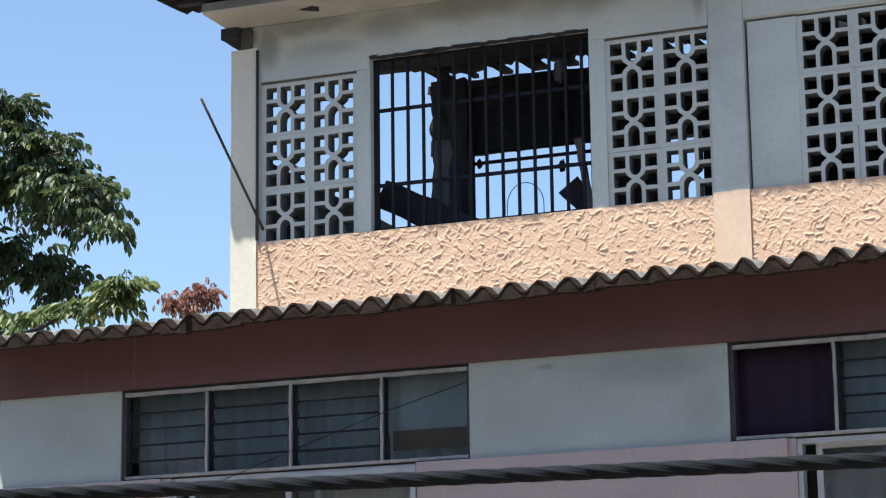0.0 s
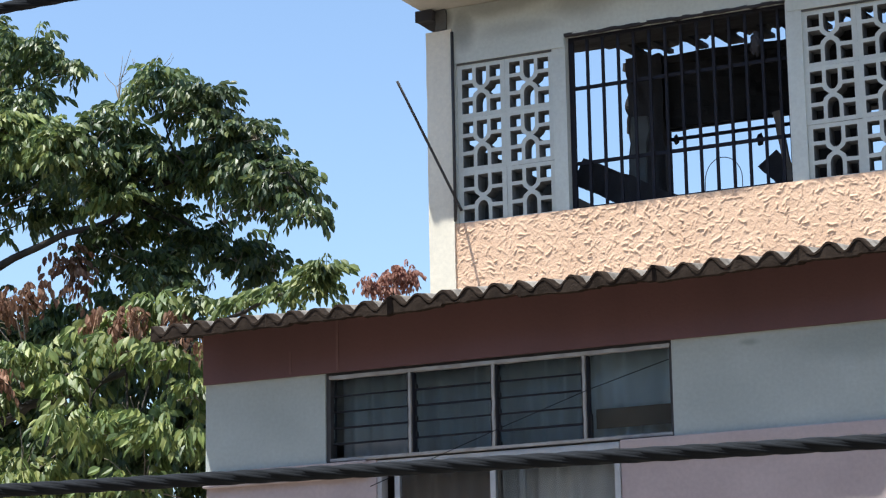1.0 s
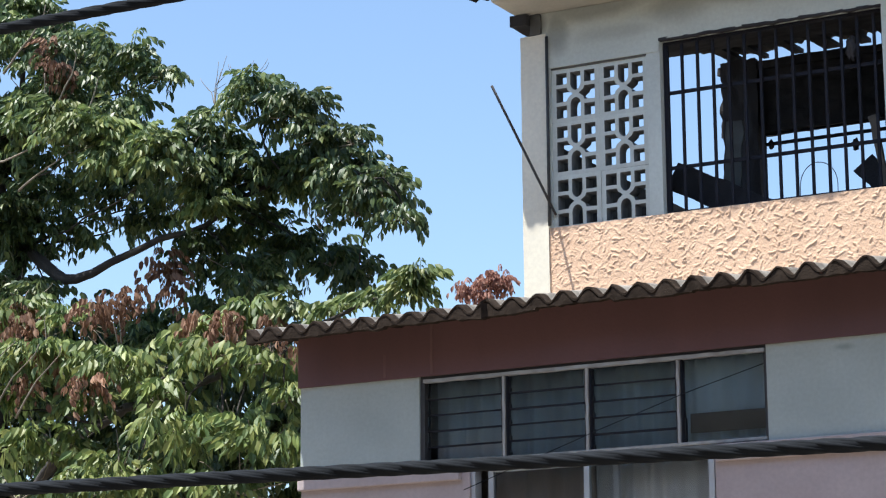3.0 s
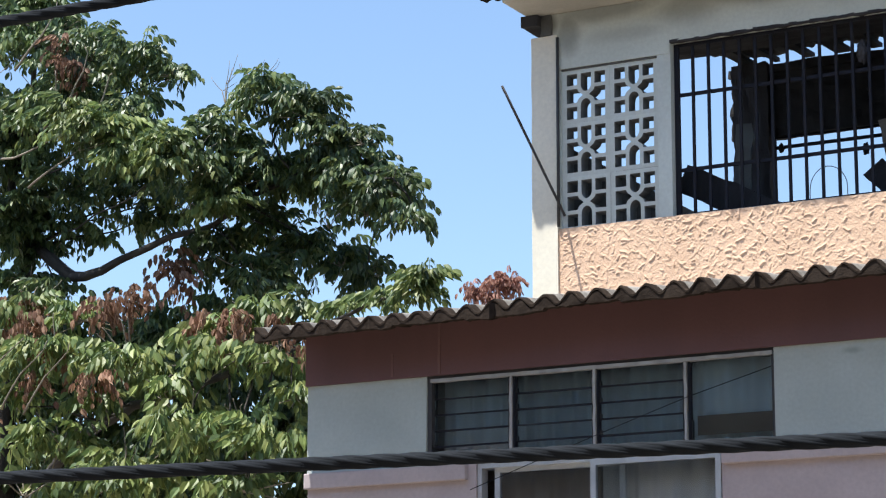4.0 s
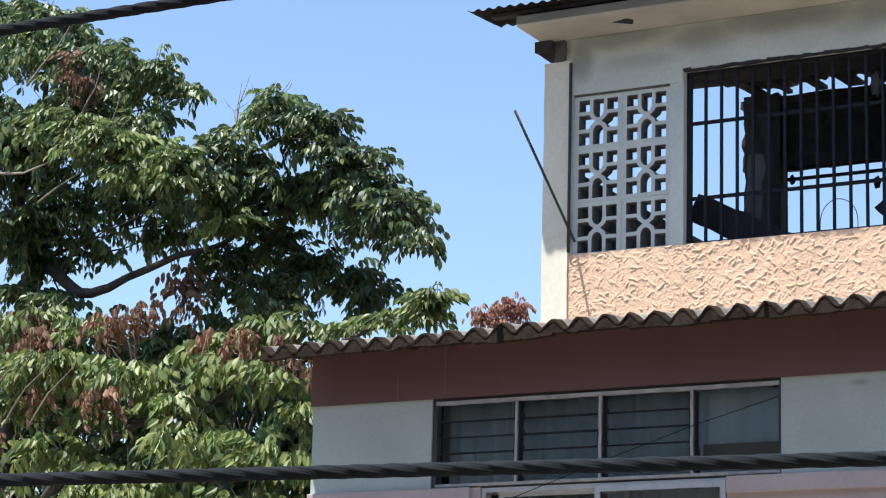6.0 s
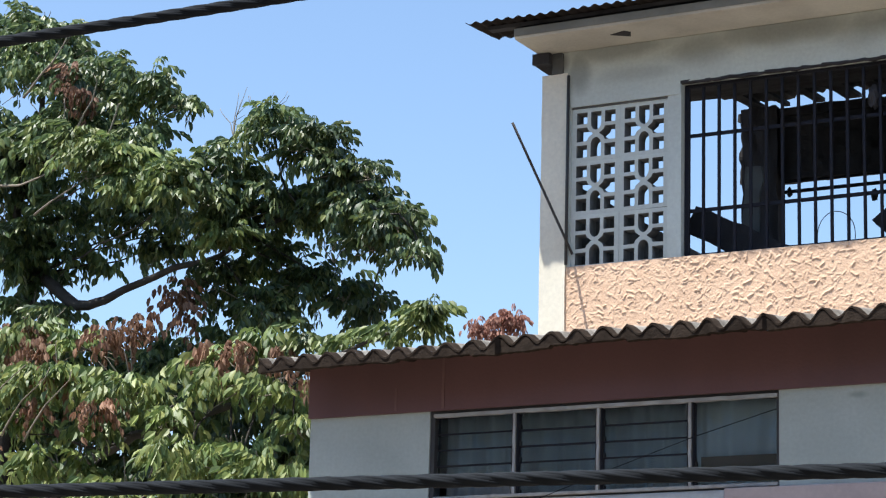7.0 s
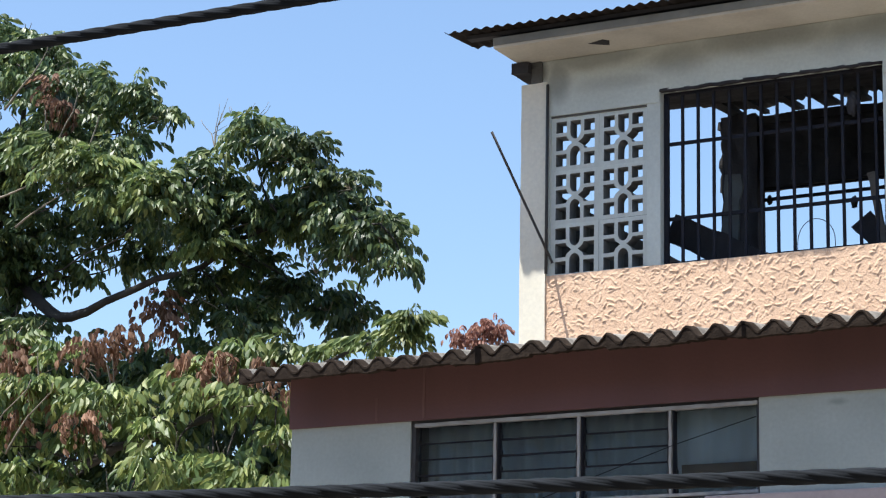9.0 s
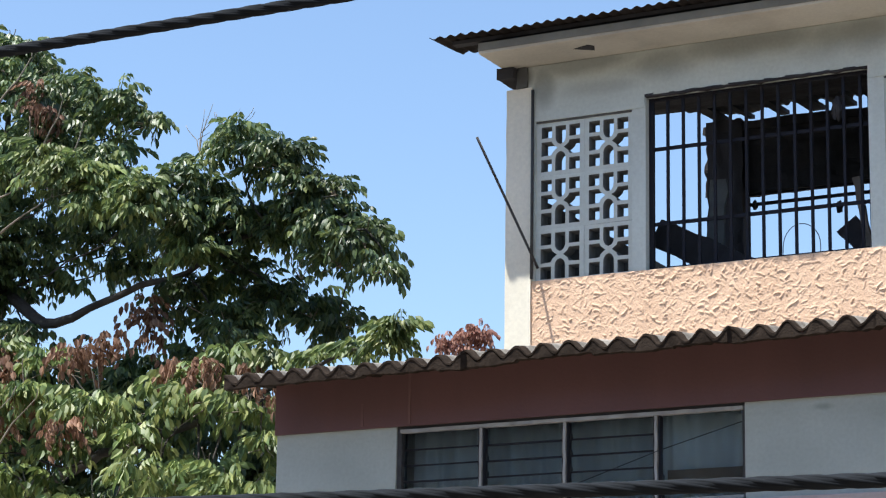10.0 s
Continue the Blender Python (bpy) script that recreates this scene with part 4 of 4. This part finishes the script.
FILL = [(-6.85, 4.8, 8.10, 0.32), (-7.10, 4.7, 7.85, 0.40), (-7.2, 4.8, 7.3, 0.35), (-6.92, 4.8, 6.66, 0.26), (-6.40, 4.8, 6.64, 0.26), (-5.85, 4.8, 6.66, 0.24), (-4.90, 4.9, 6.00, 0.24), (-4.60, 4.9, 5.86, 0.26), (-4.85, 4.9, 5.62, 0.26), (-4.45, 4.9, 5.55, 0.28),
        (-4.15, 4.9, 6.14, 0.28), (-3.70, 4.9, 6.10, 0.24), (-3.3, 4.9, 5.82, 0.2), (-3.35, 4.7, 6.75, 0.30), (-2.95, 4.6, 6.55, 0.24), (-3.95, 4.9, 6.85, 0.32), (-6.8, 5.2, 7.2, 0.5), (-6.1, 5.1, 7.4, 0.45), (-6.9, 5.2, 8.0, 0.5)]
# clumps shown as sunlit: their brightness is put into the lighter leaf colour
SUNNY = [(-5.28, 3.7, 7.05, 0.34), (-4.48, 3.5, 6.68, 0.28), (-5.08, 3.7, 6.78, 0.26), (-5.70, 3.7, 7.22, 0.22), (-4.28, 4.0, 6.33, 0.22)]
Tt(foliage("crown", rosettes(TOP, 110, 1, 1.02) + scatter(TOP, 360, 31, 0.15, 0.95, 0.15), 1, M_LEAF, tree, size=0.78))
Tt(foliage("crown", rosettes(SUNNY, 150, 37, 1.0), 37, M_PALE_LEAF, tree, size=0.80))
Tt(foliage("crown", rosettes(REACH, 160, 2, 0.98) + scatter(REACH, 620, 32, 0.15, 0.98, 0.35), 2, M_LEAF, tree, size=0.76))
Tt(foliage("crown", rosettes(MID + MID_UP, 140, 3, 0.95) + scatter(MID + MID_UP, 420, 33, 0.15, 0.95, 0.3), 3, M_LEAF, tree, size=0.78))
Tt(foliage("crown", scatter(FILL, 520, 36, 0.1, 1.0, 0.2), 36, M_LEAF, tree, size=0.80))
BACK = [(-8.4 + 0.55 * k, 5.5 - 0.08 * k + 0.2 * (r % 2), 3.5 + 0.45 * r - 0.02 * k, 0.42) for k in range(12) for r in range(6) if k + r < 14 and (r < 5 or k < 7)]
Tt(foliage("crown", scatter(BACK, 340, 9, 0.2, 1.0, 0.5), 9, M_LEAF, tree, size=1.0))
Tt(foliage("crown", rosettes(OVER_ROOF, 190, 4, 0.85), 4, M_PALE_LEAF, tree, size=0.74))
Tt(foliage("crown", rosettes(LOW, 66, 5, 0.80), 5, M_PALE_LEAF, tree, size=1.0))
DEAD = [(-4.74, 4.0, 6.0, 0.10), (-4.63, 3.9, 5.77, 0.08), (-4.68, 3.2, 5.52, 0.10), (-4.89, 3.2, 5.47, 0.08), (-4.5, 3.2, 5.58, 0.07), (-2.87, 2.8, 5.1, 0.06),
        (-2.55, 2.65, 4.89, 0.05), (-5.83, 3.3, 5.55, 0.12), (-5.97, 4.0, 7.95, 0.09), (-6.04, 4.0, 8.16, 0.06), (-3.6, 2.9, 5.22, 0.07), (-5.08, 2.6, 4.79, 0.05),
        (-5.45, 2.9, 5.35, 0.09), (-5.0, 2.7, 5.05, 0.08), (-4.4, 2.5, 4.72, 0.08), (-6.3, 3.1, 5.4, 0.10), (-3.2, 2.6, 5.12, 0.09), (-5.5, 2.4, 4.5, 0.08)]
Tt(foliage("dead_leaves", scatter([(x, y, z - 0.08 * k, r) for x, y, z, r in DEAD for k in range(2)], 700, 6, 0.1, 1.3), 6, M_DEAD, tree, 2.6, 0.62))


def bare_twigs(x, y, z, n, length):
    """A spray of leafless twigs standing out of the crown."""
    for k in range(n):
        a = Vector((x, y, z))
        d = Vector((RNG.uniform(-0.7, 0.7), RNG.uniform(-0.2, 0.2), RNG.uniform(0.5, 1.0))).normalized() * length * RNG.uniform(0.6, 1.1)
        mid = a + d * 0.5 + Vector((RNG.uniform(-0.06, 0.06), 0, 0))
        Tt(limb("twig", [a, mid, a + d], 0.006, 0.002, tree, M_TWIG, 0.05, 5))
        Tt(limb("twig", [mid, mid + Vector((RNG.uniform(-0.15, 0.15), 0, RNG.uniform(0.05, 0.15)))], 0.004, 0.0015, tree, M_TWIG, 0.03, 5))


bare_twigs(-4.35, 4.2, 7.35, 4, 0.42)
bare_twigs(-4.05, 4.2, 7.45, 3, 0.38)
bare_twigs(-3.4, 4.4, 6.2, 3, 0.3)
for x, y, z in ((-5.5, 2.45, 4.55), (-5.2, 2.4, 4.5), (-4.95, 2.35, 4.45), (-5.95, 4.0, 7.5), (-5.5, 3.7, 7.1), (-6.1, 3.8, 7.25)):
    Tt(limb("twig", [(x, y, z), (x + 0.2, y - 0.05, z + 0.28), (x + RNG.uniform(0.2, 0.5), y - 0.1, z + 0.5)], 0.010, 0.004, tree, M_TWIG, 0.06, 6))

for pts in ([(-6.9, 3.9, 7.08), (-6.4, 3.8, 7.02), (-5.95, 3.75, 7.12), (-5.7, 3.75, 7.3)], [(-6.2, 3.8, 6.72), (-5.9, 3.75, 6.85), (-5.6, 3.75, 7.02)], [(-6.5, 3.9, 7.9), (-6.15, 3.85, 8.15), (-6.0, 3.85, 8.45)]):
    Tt(limb("twig", pts, 0.013, 0.004, tree, M_TWIG, 0.04, 6))

# leaves that hang clear of the crown, one by one
leaf_rng = np.random.default_rng(21)
LEAF_MESHES = []
for k in range(10):
    v, f = leaflet_cluster(leaf_rng, 2 * int(leaf_rng.integers(3, 6)), leaf_rng.uniform(0.8, 1.4))
    me = bpy.data.meshes.new("leaf")
    me.from_pydata((v * 0.95).tolist(), [], f)
    me.materials.append(M_PALE_LEAF)
    LEAF_MESHES.append(me)
places = [p for p in scatter(LOW[2:17] + OVER_ROOF, 420, 22, 0.65, 0.85) if p[0][1] < 3.2]
for p, yaw, tilt, s in places[:: max(1, len(places) // 290)][:290]:
    ob = new("leaf", LEAF_MESHES[int(leaf_rng.integers(10))])
    ob.matrix_basis = pose(*p, 0, -math.degrees(tilt), math.degrees(yaw)) @ Matrix.Scale(s, 4)
    ob.parent = tree
    Tt(ob)
small = empty("small_tree", -1.4, 3.7, 0, label="small tree with a rust-red dry leafy top", category="tree")
small_at = Matrix.Translation((-1.4, 3.7, 0)).inverted()
for ob in (limb("trunk", [(-1.4, 3.7, 0), (-1.42, 3.65, 3), (-1.4, 3.6, 5.36)], 0.05, 0.008, small), foliage("crown", scatter(RED, 5200, 8, 0.1), 8, M_RED, small, 1.4, 0.42)):
    ob.matrix_parent_inverse = small_at
